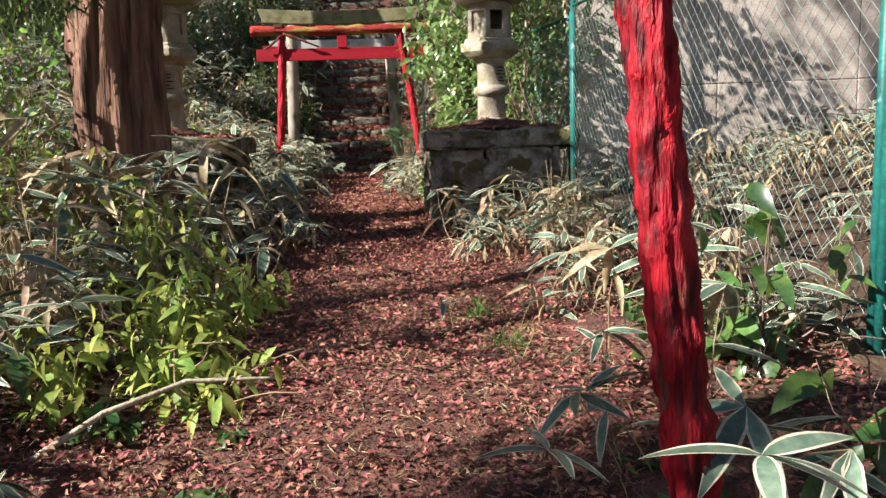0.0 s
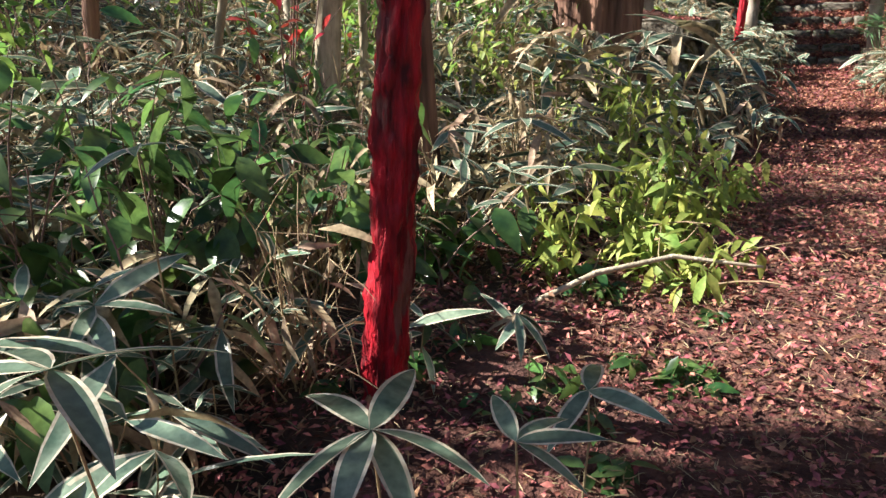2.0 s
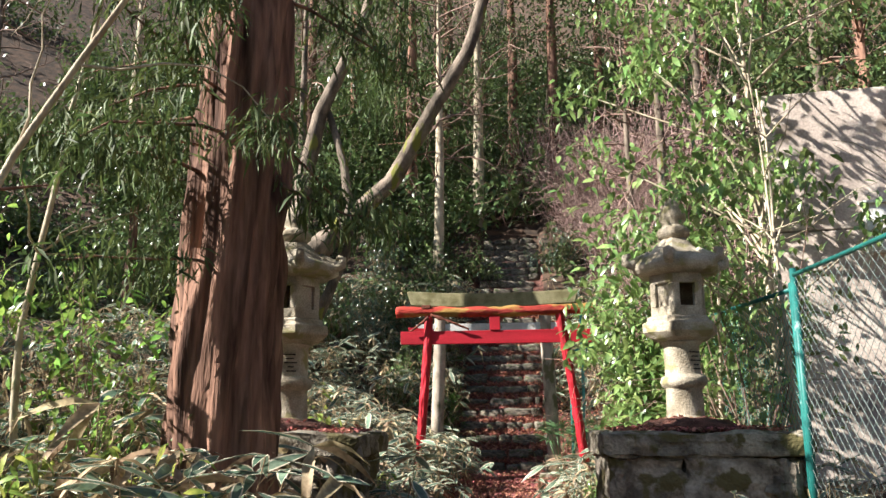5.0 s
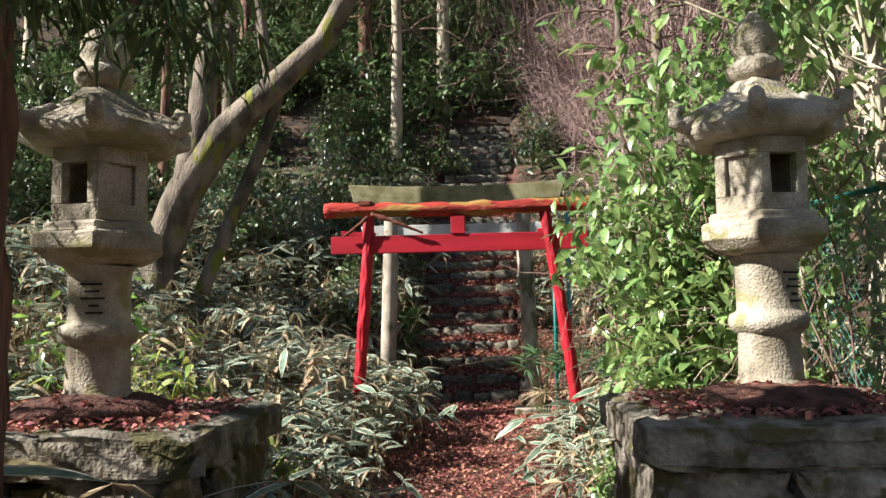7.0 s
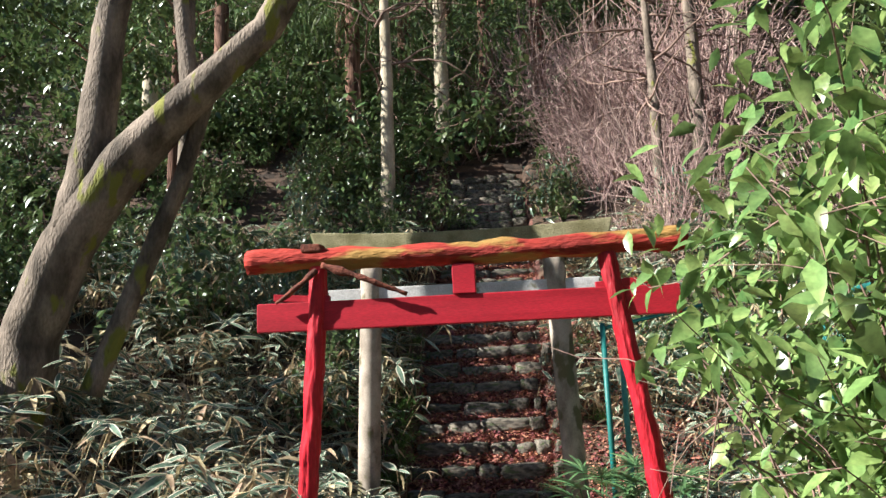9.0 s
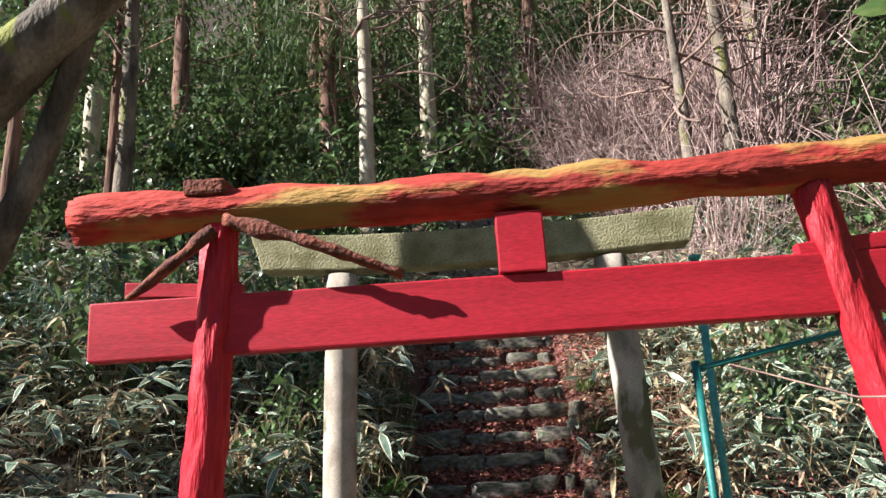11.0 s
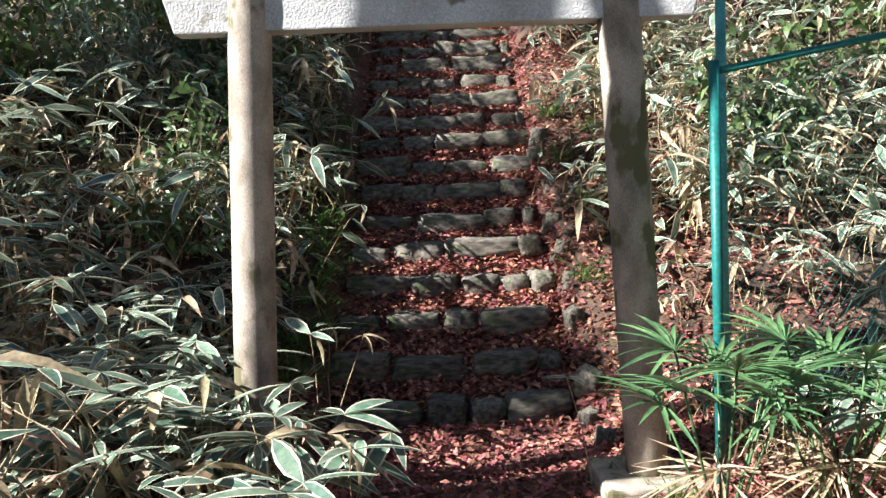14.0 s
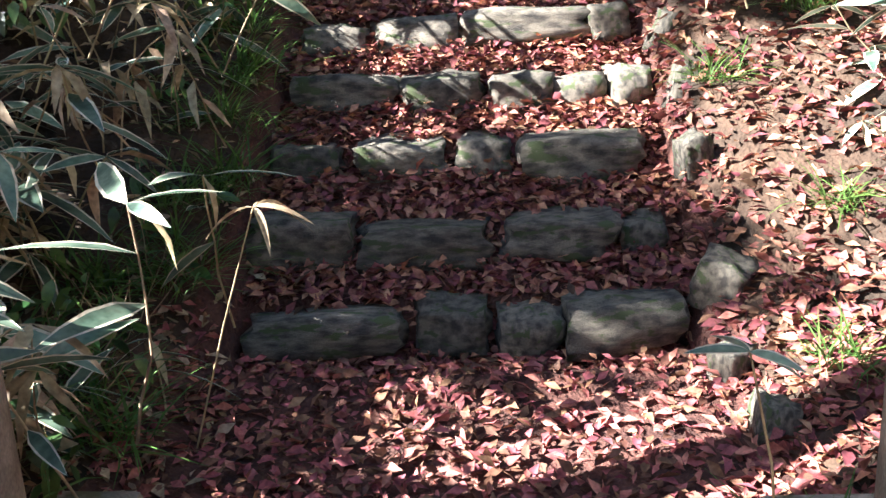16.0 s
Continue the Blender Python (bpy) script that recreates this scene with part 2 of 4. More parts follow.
def revolve(profile, sides=24, square=0.0):
    """A turned solid from (radius, z) pairs."""
    V, F = [], []
    for r, z in profile:
        for j in range(sides):
            a = 2 * math.pi * j / sides
            V.append((r * math.cos(a), r * math.sin(a), z))
    for i in range(len(profile) - 1):
        for j in range(sides):
            a, b = i * sides + j, i * sides + (j + 1) % sides
            F.append((a, b, b + sides, a + sides))
    F.append(tuple(range(sides - 1, -1, -1)))
    F.append(tuple(range((len(profile) - 1) * sides, len(profile) * sides)))
    return V, F

# ---- ground ----
def smooth(a, b, x):
    t = np.clip((x - a) / (b - a), 0, 1)
    return t * t * (3 - 2 * t)

def soft(x, k=0.35):
    return k * np.logaddexp(0, np.asarray(x) / k)

PATH_Y = (-40, -16, -12.6, -10.8, -9.0, -5.0, 0.0, 3.6)
STEP0, TREAD, RISE = 4.05, 0.35, 0.25

def path_x(y):
    return np.interp(y, (-14, -9, -5, 0, 4, 14), (0.35, 0.50, 0.30, 0.05, 0.05, 0.25))

def ground_z(x, y):
    x, y = np.asarray(x, dtype=float), np.asarray(y, dtype=float)
    p = np.interp(y, PATH_Y, (-1.6, -0.95, -0.72, -0.57, -0.43, -0.36, -0.22, -0.20))
    p = p + (RISE / TREAD) * soft(y - STEP0 + 0.12, 0.12)
    o = x - path_x(y)
    left = np.interp(y, (-14, -9, -5, 0, 3, 10), (0.10, 0.14, 0.26, 0.44, 0.45, 0.12))
    right = np.interp(y, (-14, -10, -6, 0, 3, 6, 12), (0.03, 0.10, 0.17, 0.12, 0.16, 0.30, 0.12))
    wide = np.interp(y, (2.2, 3.8), (0.85, 1.12))
    near = np.interp(y, (2.0, 5.0), (0.0, 0.18))
    h = p + left * soft(-o - wide, 0.2) + right * soft(o - 0.85, 0.2) + near * (smooth(0.62, 0.95, o) + smooth(0.98, 1.30, -o))
    h = h - (left - 0.06) * soft(-o - 6.5, 0.4) * (y < 4) + 0.40 * soft(-x - 14, 1.0) + 0.35 * soft(x - 9, 1.0)
    k = np.floor((y - STEP0 - 0.14) / TREAD)
    f = (y - STEP0 - 0.14) / TREAD - k
    tread = np.where(k >= 0, 0.01 + RISE * (k - 1 + smooth(0.0, 0.28, f)) + 0.50 * RISE * (np.clip((f - 0.28) / 0.72, 0, 1) + (k > 0) * (1 - smooth(0.0, 0.28, f))), -9) - 0.025
    inside = (o < 0.70) & (o > -1.04) & (y > STEP0 - 0.1) & (y < 13.5)
    tread = np.where(y < STEP0 + 0.14, -0.22, tread)
    h = np.where(inside, tread, h)
    return h

def gz(x, y):
    return float(ground_z(x, y))

def build_ground():
    xs = np.concatenate([np.linspace(-70, -8, 24), np.linspace(-7.7, -1.6, 50), np.linspace(-1.55, 1.75, 84), np.linspace(1.85, 6, 40), np.linspace(6.5, 70, 24)])
    ys = np.concatenate([np.linspace(-70, -17, 18), np.linspace(-16, 3.6, 240), np.linspace(3.65, 13.6, 230), np.linspace(13.8, 16, 14), np.linspace(16.5, 80, 40)])
    X, Y = np.meshgrid(xs, ys)
    Z = ground_z(X, Y)
    flat = np.stack([X.ravel(), Y.ravel(), Z.ravel()], 1)
    for i, v in enumerate(flat):
        if -9 < v[0] < 7 and -17 < v[1] < 18:
            w = 0.4 + 0.6 * smooth(0.5, 1.0, abs(v[0] - path_x(v[1])))
            flat[i, 2] += w * (0.05 * wobble((v[0], v[1], 0), 1.3) + 0.025 * wobble((v[0], v[1], 0), 4.1, 2))
    nx = len(xs)
    idx = np.arange(len(xs) * len(ys)).reshape(len(ys), nx)
    F = np.stack([idx[:-1, :-1], idx[:-1, 1:], idx[1:, 1:], idx[1:, :-1]], -1).reshape(-1, 4)
    cx = flat[F].mean(1)
    co = np.abs(cx[:, 0] - path_x(cx[:, 1]) + np.where(cx[:, 1] > 3, 0.16, 0.0))
    slot = ((co > np.where(cx[:, 1] > 2.5, 0.95, 1.3)) | (cx[:, 1] < -18) | (cx[:, 1] > 12)).astype(int)
    ob = link_mesh("ground", flat, F, [SOIL, HILL_SOIL], slots=slot)
    tagged(ob, "reddish-brown forest soil path between sloping banks under trees", "ground", kind="structure")

build_ground()

# ---- torii ----
def red_torii(at, reach, batters, nuki_z, seed, label, peeled, lean=0.0):
    """A log torii: two leaning posts, a plank tie beam, a centre strut and a log lintel."""
    t = thing("torii_gate", label, "torii gate", at=at, turn=lean)
    top = nuki_z + 0.40
    half = reach + 0.085 * nuki_z
    for s in (-1, 1):
        slope = batters[(s + 1) // 2]
        pts = [(s * (reach + slope * (nuki_z - z)) + 0.012 * math.sin(z * 2.3 + seed + s), 0.01 * math.cos(z * 3 + seed), z) for z in np.linspace(-0.15, top, 130)]
        v, f = tube(pts, np.linspace(0.060, 0.055, 130), 36, 0.08 if peeled else 0.22, 7 if peeled else 17, seed + s, 0.18 if peeled else 0.34)
        link_mesh("post", v, f, RED_POST if peeled else RED_WOOD, t)
    e = half + 0.21
    deep = 0.18 if peeled else 0.155
    bm = block(2 * e, 0.055, deep, 0.006, 0.004 if peeled else 0.012, 3 if peeled else 9, seed)
    part("tie_beam", moved(bm, pose(0, 0, nuki_z)), RED_BOARD if peeled else SHADED_BOARD, t)
    for s in (-1, 1):
        bm = block(0.36, 0.045, 0.045, 0.004, 0.006, 1, seed + s, 0.0)
        x = s * reach + 0.06 * s
        part("wedge", moved(bm, pose(x - 0.02, 0, nuki_z + deep + 0.001, 0, s * -4)), RED_BOARD if peeled else SHADED_BOARD, t)
    bm = block(0.145, 0.085, 0.37 - deep, 0.006, 0.004, 2, seed + 4)
    part("strut", moved(bm, pose(0, 0, nuki_z + deep + 0.002)), RED_BOARD if peeled else SHADED_BOARD, t)
    pts = [(x, 0.0, nuki_z + 0.45 + 0.012 * math.sin(x * 2 + seed)) for x in np.linspace(-e - 0.07, e + 0.07, 50)]
    v, f = tube(pts, [0.070 + 0.005 * math.sin(i * 0.7) for i in range(50)], 22, 0.15, 9, seed + 9, 0.22)
    link_mesh("lintel_log", v, f, OLD_LOG if peeled else RED_WOOD, t, "moss-tinted peeling red log" if peeled else "")
    if not peeled:
        rr = random.Random(4)
        for k in range(16):
            x = rr.uniform(-e, e)
            w = rr.uniform(0.06, 0.22)
            v, f = tube([(x, -0.018, nuki_z + deep - 0.002), (x + w * 0.5, -0.022, nuki_z + deep + 0.006), (x + w, -0.03, nuki_z + deep + 0.012 + rr.uniform(0, 0.02))], (0.010, 0.008, 0.002), 6, 0.5, 30, k, step=0.02)
            link_mesh("splinter", v, f, BARK_STRIP, t, "dark torn splinter of weathered wood")
    if peeled:
        a = reach - batters[0] * 0.3
        strips = [((-a + 0.02, -0.075, nuki_z + 0.37), (-a - 0.16, -0.09, nuki_z + 0.22), (-a - 0.24, -0.07, nuki_z + 0.175)),
                  ((-a + 0.05, -0.075, nuki_z + 0.40), (-a + 0.32, -0.10, nuki_z + 0.30), (-a + 0.58, -0.07, nuki_z + 0.19))]
        for p in strips:
            v, f = tube(p, (0.022, 0.018, 0.012), 7, 0.5, 14, seed, 0.4, step=0.03)
            link_mesh("bark_strip", v, f, BARK_STRIP, t, "hanging strip of peeled brown bark")
        bm = block(0.13, 0.13, 0.05, 0.01, 0.01, 2, seed)
        part("post_cap", moved(bm, pose(-a - 0.02, 0, nuki_z + 0.49)), BARK_STRIP, t)
    return t

red_torii((0.16, -10.8, -0.57), 0.932, (0.078, 0.085), 1.98, 1.0, "weathered red-painted log torii gate over the leaf-strewn path", False)
red_torii((0.0, 0.0, 0.0), 0.948, (0.052, 0.128), 1.79, 5.0, "bright red torii gate with a mossy peeling log lintel", True)

def concrete_torii():
    t = thing("torii_gate", "grey weathered concrete torii gate at the foot of stone steps", "torii gate", at=(-0.14, 2.88, 0))
    for s in (-1, 1):
        foot = -0.14 if s > 0 else -0.05
        pts = [(s * (1.003 - 0.037 * z), 0, z) for z in np.linspace(foot, 2.70, 16)]
        v, f = tube(pts, [0.108] * 16, 24, 0.015, 5, s)
        link_mesh("post", v, f, CONCRETE, t)
    bm = block(2.56, 0.12, 0.21, 0.008, 0.003, 3, 2.0)
    for v in bm.verts:
        if abs(v.co.x) > 1.2:
            v.co.x += math.copysign(0.06 * (v.co.z / 0.21), v.co.x)
    part("tie_beam", moved(bm, pose(0, 0, 2.21)), PALE_CONCRETE, t, "pale grey concrete beam")
    bm = block(2.86, 0.20, 0.24, 0.012, 0.006, 4, 3.0)
    for v in bm.verts:
        if abs(v.co.x) > 1.3:
            v.co.x += math.copysign(0.07 * (v.co.z / 0.24), v.co.x)
        v.co.z += 0.05 * (v.co.x / 1.45) ** 2
    part("lintel", moved(bm, pose(0, 0, 2.705)), MOSS_CONCRETE, t, "moss-stained concrete lintel")
    return t

concrete_torii()

def plinth(x, y, z):
    t = thing("post_plinth", "square chamfered stone plinth with fallen leaves on it", "stone plinth", at=(x, y, z))
    part("base_block", block(0.60, 0.60, 0.22, 0.03, 0.01, 4, 1), CONCRETE, t)
    part("top_moulding", moved(block(0.53, 0.53, 0.10, 0.03, 0.008, 4, 2), pose(0, 0, 0.221)), CONCRETE, t)

plinth(0.864, 2.88, -0.41)
plinth(-1.15, 2.88, -0.37)

# ---- stone lanterns ----
def lantern(at, turn, seed):
    t = thing("stone_lantern", "mossy carved stone lantern with a roofed fire box", "stone lantern", "lanterns beside the path", at, turn)
    v, f = revolve([(0.24, -0.03), (0.235, 0.02), (0.19, 0.05), (0.165, 0.07), (0.155, 0.09), (0.15, 0.30), (0.16, 0.315), (0.185, 0.33), (0.195, 0.365), (0.185, 0.40), (0.155, 0.415), (0.148, 0.43), (0.148, 0.66), (0.17, 0.685), (0.185, 0.70)], 32)
    link_mesh("shaft", [Vector(p) * (1 + 0.03 * wobble(p, 9, seed)) for p in v], f, LANTERN, t)
    # no grooves are cut: dark bars carry the shade of the carved strokes
    for k, (z, w) in enumerate(((0.60, 0.10), (0.565, 0.07), (0.53, 0.11), (0.495, 0.05), (0.46, 0.08))):
        part("carving", moved(block(w, 0.012, 0.010, 0.002), pose(0, 0, 0, 0, 0, 20) @ pose(0.004 * k, -0.149, z)), DARK, t, "dark bar drawn as the shade in a worn carved stroke")
    def hexa(rows, name):
        v, f = revolve(rows, 6)
        bm = bmesh.new()
        vs = [bm.verts.new(p) for p in v]
        for q in f:
            bm.faces.new([vs[i] for i in q])
        bmesh.ops.subdivide_edges(bm, edges=bm.edges, cuts=2, use_grid_fill=True)
        bmesh.ops.bevel(bm, geom=[e for e in bm.edges if len(e.link_faces) == 2 and e.calc_face_angle(0) > 0.45], offset=0.008, segments=1, affect="EDGES")
        bm.normal_update()
        for w in bm.verts:
            w.co += w.normal * 0.012 * wobble(w.co, 9, seed)
        return part(name, bm, LANTERN, t)
    hexa([(0.19, 0.70), (0.27, 0.725), (0.33, 0.77), (0.335, 0.78), (0.335, 0.85), (0.30, 0.86), (0.285, 0.865), (0.285, 0.90), (0.25, 0.91)], "platform")
    # fire box: six frames, two of them with open windows
    ap, w6 = 0.215, 0.245
    for k in range(6):
        turn6 = pose(0, 0, 0.911, 0, 0, 60 * k) @ pose(0, -ap + 0.03, 0)
        for name, lx, x0, z0, hh in (("sill", w6, 0, 0, 0.08), ("head", w6, 0, 0.281, 0.08), ("stile", 0.055, -0.094, 0.081, 0.199), ("stile", 0.055, 0.094, 0.081, 0.199)):
            part(name, moved(block(lx - 0.002, 0.06, hh, 0.005, 0.004, 1, seed + k), turn6 @ pose(x0, 0, z0)), LANTERN, t)
        if k not in (0, 3):
            part("panel", moved(block(0.13, 0.03, 0.197, 0.003, 0.004, 1, seed + k), turn6 @ pose(0, 0.012, 0.082)), LANTERN, t)
    hexa([(0.23, 1.27), (0.36, 1.285), (0.40, 1.32), (0.41, 1.36), (0.38, 1.395), (0.30, 1.44), (0.22, 1.50), (0.15, 1.57), (0.10, 1.61)], "roof")
    for k in range(6):
        c6, s6 = math.cos(math.pi / 3 * k), math.sin(math.pi / 3 * k)
        pts = [(c6 * q, s6 * q, z) for q, z in ((0.24, 1.47), (0.33, 1.41), (0.41, 1.365), (0.455, 1.385), (0.455, 1.435), (0.42, 1.45), (0.405, 1.425))]
        v, f = tube(pts, (0.03, 0.042, 0.046, 0.040, 0.034, 0.028, 0.018), 9, 0.15, 9, seed + k)
        link_mesh("corner_scroll", v, f, LANTERN, t)
    v, f = revolve([(0.10, 1.60), (0.14, 1.64), (0.145, 1.68), (0.10, 1.72), (0.085, 1.74), (0.12, 1.78), (0.115, 1.85), (0.07, 1.92), (0.02, 1.98)], 20)
    link_mesh("finial", v, f, LANTERN, t)

lantern((1.735, -3.93, 0.69), 12, 1.0)
lantern((-1.62, -4.20, 0.69), -8, 4.0)

def boulder(sx, sy, sz, seed, cuts=4):
    bm = bmesh.new()
    bmesh.ops.create_cube(bm, size=1)
    bmesh.ops.subdivide_edges(bm, edges=bm.edges, cuts=cuts, use_grid_fill=True)
    for v in bm.verts:
        c = v.co.copy()
        k = max(abs(c.x), abs(c.y), abs(c.z)) / max(c.length, 1e-6)
        c *= 0.68 + 0.32 * k
        c *= 1.06 + 0.26 * wobble(c, 2.2, seed) + 0.16 * wobble(c, 5, seed + 2) + 0.07 * wobble(c, 11, seed)
        v.co = Vector((c.x * sx, c.y * sy, (c.z + 0.5) * sz))
    return bm

def pedestal(cx, cy, base, top, seed):
    t = thing("lantern_pedestal", "rough stacked stone pedestal under a thick mossy slab", "stone pedestal", "lantern pedestals", (cx, cy, base))
    r = random.Random(seed)
    rows = 2
    hh = (top - 0.19 - base) / rows
    core = block(1.06, 1.06, top - 0.2 - base, 0.02, 0.02, 2, seed)
    part("core", core, ROCK, t, "dark earth-filled core of the pedestal")
    for k in range(rows):
        for side in range(4):
            x = -0.68
            while x < 0.62:
                w = min(r.uniform(0.34, 0.74), 0.68 - x)
                if w < 0.1:
                    break
                m = pose(0, 0, 0, 0, 0, 90 * side) @ pose(x + w / 2, -0.50 - r.uniform(0, 0.07), k * hh, 0, 0, r.uniform(-6, 6))
                part("stone", moved(boulder(w * 1.0, 0.34, hh * 1.0, r.uniform(0, 90), 6), m), ROCK, t, smooth=False)
                x += w
    slab = block(1.56, 1.46, 0.18, 0.05, 0.045, 13, seed, 0.0, 4.5)
    part("slab", moved(slab, pose(0, 0, top - 0.18 - base)), ROCK, t, "thick mossy capstone")
    mound = bmesh.new()
    bmesh.ops.create_uvsphere(mound, u_segments=24, v_segments=10, radius=0.42)
    for v in mound.verts:
        v.co = Vector((v.co.x, v.co.y, max(v.co.z * 0.25, -0.02) + 0.03 * wobble(v.co, 6, seed)))
    part("leaf_mound", moved(mound, pose(0, 0, top - base + 0.02)), SOIL, t, "heap of fallen leaves", smooth=True)

pedestal(1.74, -3.98, -0.36, 0.64, 3)
pedestal(-1.66, -4.20, -0.25, 0.64, 8)

# ---- stone steps ----
def stone_steps():
    r = random.Random(5)
    shapes = [boulder(1, 1, 1, 10 + 7 * i) for i in range(9)]
    data = []
    for i, bm in enumerate(shapes):
        me = bpy.data.meshes.new("step_stone")
        bm.to_mesh(me)
        bm.free()
        me.materials.append(STONE)
        me.polygons.foreach_set("use_smooth", np.full(len(me.polygons), True))
        data.append(me)
    for k in range(26):
        y, z = STEP0 + k * TREAD, 0.01 + k * RISE
        t = thing("stone_step", "step of rough grey stones strewn with fallen leaves", "step", "stone steps up the hill", (float(path_x(y)), y, z))
        x, end = -0.98 + r.uniform(-0.06, 0.06), 0.66 + r.uniform(-0.06, 0.06)
        while x < end - 0.08:
            w = min(r.choice((r.uniform(0.22, 0.32), r.uniform(0.34, 0.46), r.uniform(0.44, 0.62))), end - x)
            h = r.uniform(0.16, 0.22)
            ob = new("stone", r.choice(data))
            ob.parent = t
            ob.matrix_basis = pose(x + w / 2, 0.17 + r.uniform(-0.05, 0.04), -h + r.uniform(-0.055, 0.005), r.uniform(-6, 6), r.uniform(-4, 4), r.uniform(-8, 8) + r.choice((0, 180))) @ Matrix.Diagonal((w * 0.98, 0.25, h, 1))
            x += w + r.choice((0.005, 0.015, 0.03, 0.06))
    for k in range(10):
        y = STEP0 - 0.5 + k * 0.36 + r.uniform(-0.1, 0.1)
        w = r.uniform(0.10, 0.19)
        ob = tagged(new("edging_stone", r.choice(data)), "mossy edging stone beside the steps", "stone", "edging stones")
        x = float(path_x(y)) + (0.74 + r.uniform(-0.03, 0.05))
        ob.matrix_basis = pose(x, y, gz(x, y) - 0.10, r.uniform(-18, 18), r.uniform(-18, 18), r.uniform(0, 180)) @ Matrix.Diagonal((w, w * 0.8, 0.20, 1))

stone_steps()

# ---- fence and wall ----
def fence_run(a, b, height, posts, rail, tight=1.0, wire=WIRE, note="woven green wire mesh"):
    a, b = Vector(a), Vector(b)
    t = thing("chain_link_fence", "green steel chain-link fence beside the path", "fence", "fence panels", a, math.degrees(math.atan2(b.y - a.y, b.x - a.x)))
    n = (Vector((b.x, b.y, 0)) - Vector((a.x, a.y, 0))).length
    dz = b.z - a.z
    for i in range(posts + 1):
        x = n * i / posts
        v, f = tube([(x, 0, dz * i / posts - 0.1), (x, 0, dz * i / posts + height)], (0.026, 0.026), 10)
        link_mesh("post", v, f, GREEN_METAL, t)
    if rail:
        v, f = tube([(0, 0, height - 0.05), (n, 0, dz + height - 0.05)], (0.018, 0.018), 8)
        link_mesh("rail", v, f, GREEN_METAL, t)
    cell = 0.075 * tight
    lines = []
    for s in (1, -1):
        k = -int(height / cell) - 1
        while k * cell < n:
            x0, x1 = k * cell, k * cell + height
            lo, hi = max(x0, 0), min(x1, n)
            if hi > lo + 0.01:
                p = []
                for x in (lo, hi):
                    u = (x - x0)
                    zz = u if s > 0 else height - u
                    p.append((x, 0.006 * s, max(0.0, min(zz, height - 0.03)) + dz * x / n))
                lines.append(tube(p, (0.0017, 0.0017), 4, caps=False))
            k += 1
    v, f = tubes(lines)
    tagged(link_mesh("mesh", v, f, wire, t), note)

fence_run((2.60, -13.6, -0.75), (2.55, -9.55, -0.45), 2.2, 1, True, 1.3, SILVER_WIRE, "woven galvanised wire mesh")
fence_run((2.55, -9.5, -0.45), (2.43, -4.80, -0.30), 2.15, 1, True, 1.3, SILVER_WIRE, "woven galvanised wire mesh")
fence_run((2.43, -4.75, -0.30), (2.36, -1.66, -0.15), 2.05, 1, True)
fence_run((2.36, -1.62, -0.15), (2.36, 0.6, -0.1), 2.05, 1, True)
fence_run((1.16, 2.62, -0.1), (3.4, 3.4, 0.35), 2.05, 1, True)

def tall_post(x, y, z, h):
    t = thing("fence_post", "tall faded cyan steel fence post beside the gate", "fence post", at=(x, y, z))
    v, f = tube([(0, 0, -0.2), (0, 0, h * 0.5), (0.01, 0, h)], (0.028, 0.028, 0.028), 12, 0.03, 9, 1)
    link_mesh("pole", v, f, CYAN_METAL, t)
    part("cap", moved(block(0.075, 0.075, 0.03, 0.01), pose(0.01, 0, h)), CYAN_METAL, t)

tall_post(1.40, 3.2, 0.0, 2.72)

def concrete_wall():
    t = thing("wall_concrete", "stained beige concrete retaining wall behind the fence", "wall", at=(3.12, -2.25, -0.45), turn=-6, kind="structure")
    for i in range(5):
        for k in range(3):
            bm = block(1.79, 0.35, 1.58, 0.012, 0.008, 3, i + 7 * k, 0.0, 1.5)
            part("panel", moved(bm, pose(0.9 + 1.8 * i, 0.18, 1.59 * k)), WALL, t)

concrete_wall()

def meter_box():
    t = thing("meter_box", "white painted steel box fixed on the concrete wall", "meter box", at=(4.25, -2.40, 2.45), turn=-6)
    part("case", block(0.46, 0.14, 0.52, 0.015, 0.002, 2, 3), WHITE_BOX, t)
    part("hood", moved(block(0.52, 0.20, 0.03, 0.008), pose(0, -0.02, 0.522, 6)), WHITE_BOX, t)
    part("door", moved(block(0.38, 0.012, 0.42, 0.006), pose(0, -0.079, 0.05)), WHITE_BOX, t)

meter_box()

# ---- trees ----
def leaf_template(L, W, stations=4, fold=0.25, droop=0.25, edge=False):
    """A lance-shaped leaf along +x, folded on its midrib; with edge, a margin strip of its own material."""
    ts = np.linspace(0, 1, stations + 1)
    w = W / 2 * np.sin(np.pi * np.clip(ts ** 0.75, 0, 1)) ** 0.8
    w[0], w[-1] = 0.08 * W / 2, 0.02 * W / 2
    z = -droop * L * ts ** 2
    cols = (-1, -0.74, 0, 0.74, 1) if edge else (-1, 0, 1)
    V = np.array([(t * L, c * ww, zz + abs(c) * ww * fold) for t, ww, zz in zip(ts, w, z) for c in cols])
    k = len(cols)
    F, S = [], []
    for i in range(stations):
        for j in range(k - 1):
            F.append((i * k + j, i * k + j + 1, (i + 1) * k + j + 1, (i + 1) * k + j))
            S.append(1 if edge and j in (0, k - 2) else 0)
    return V, np.array(F), np.array(S)

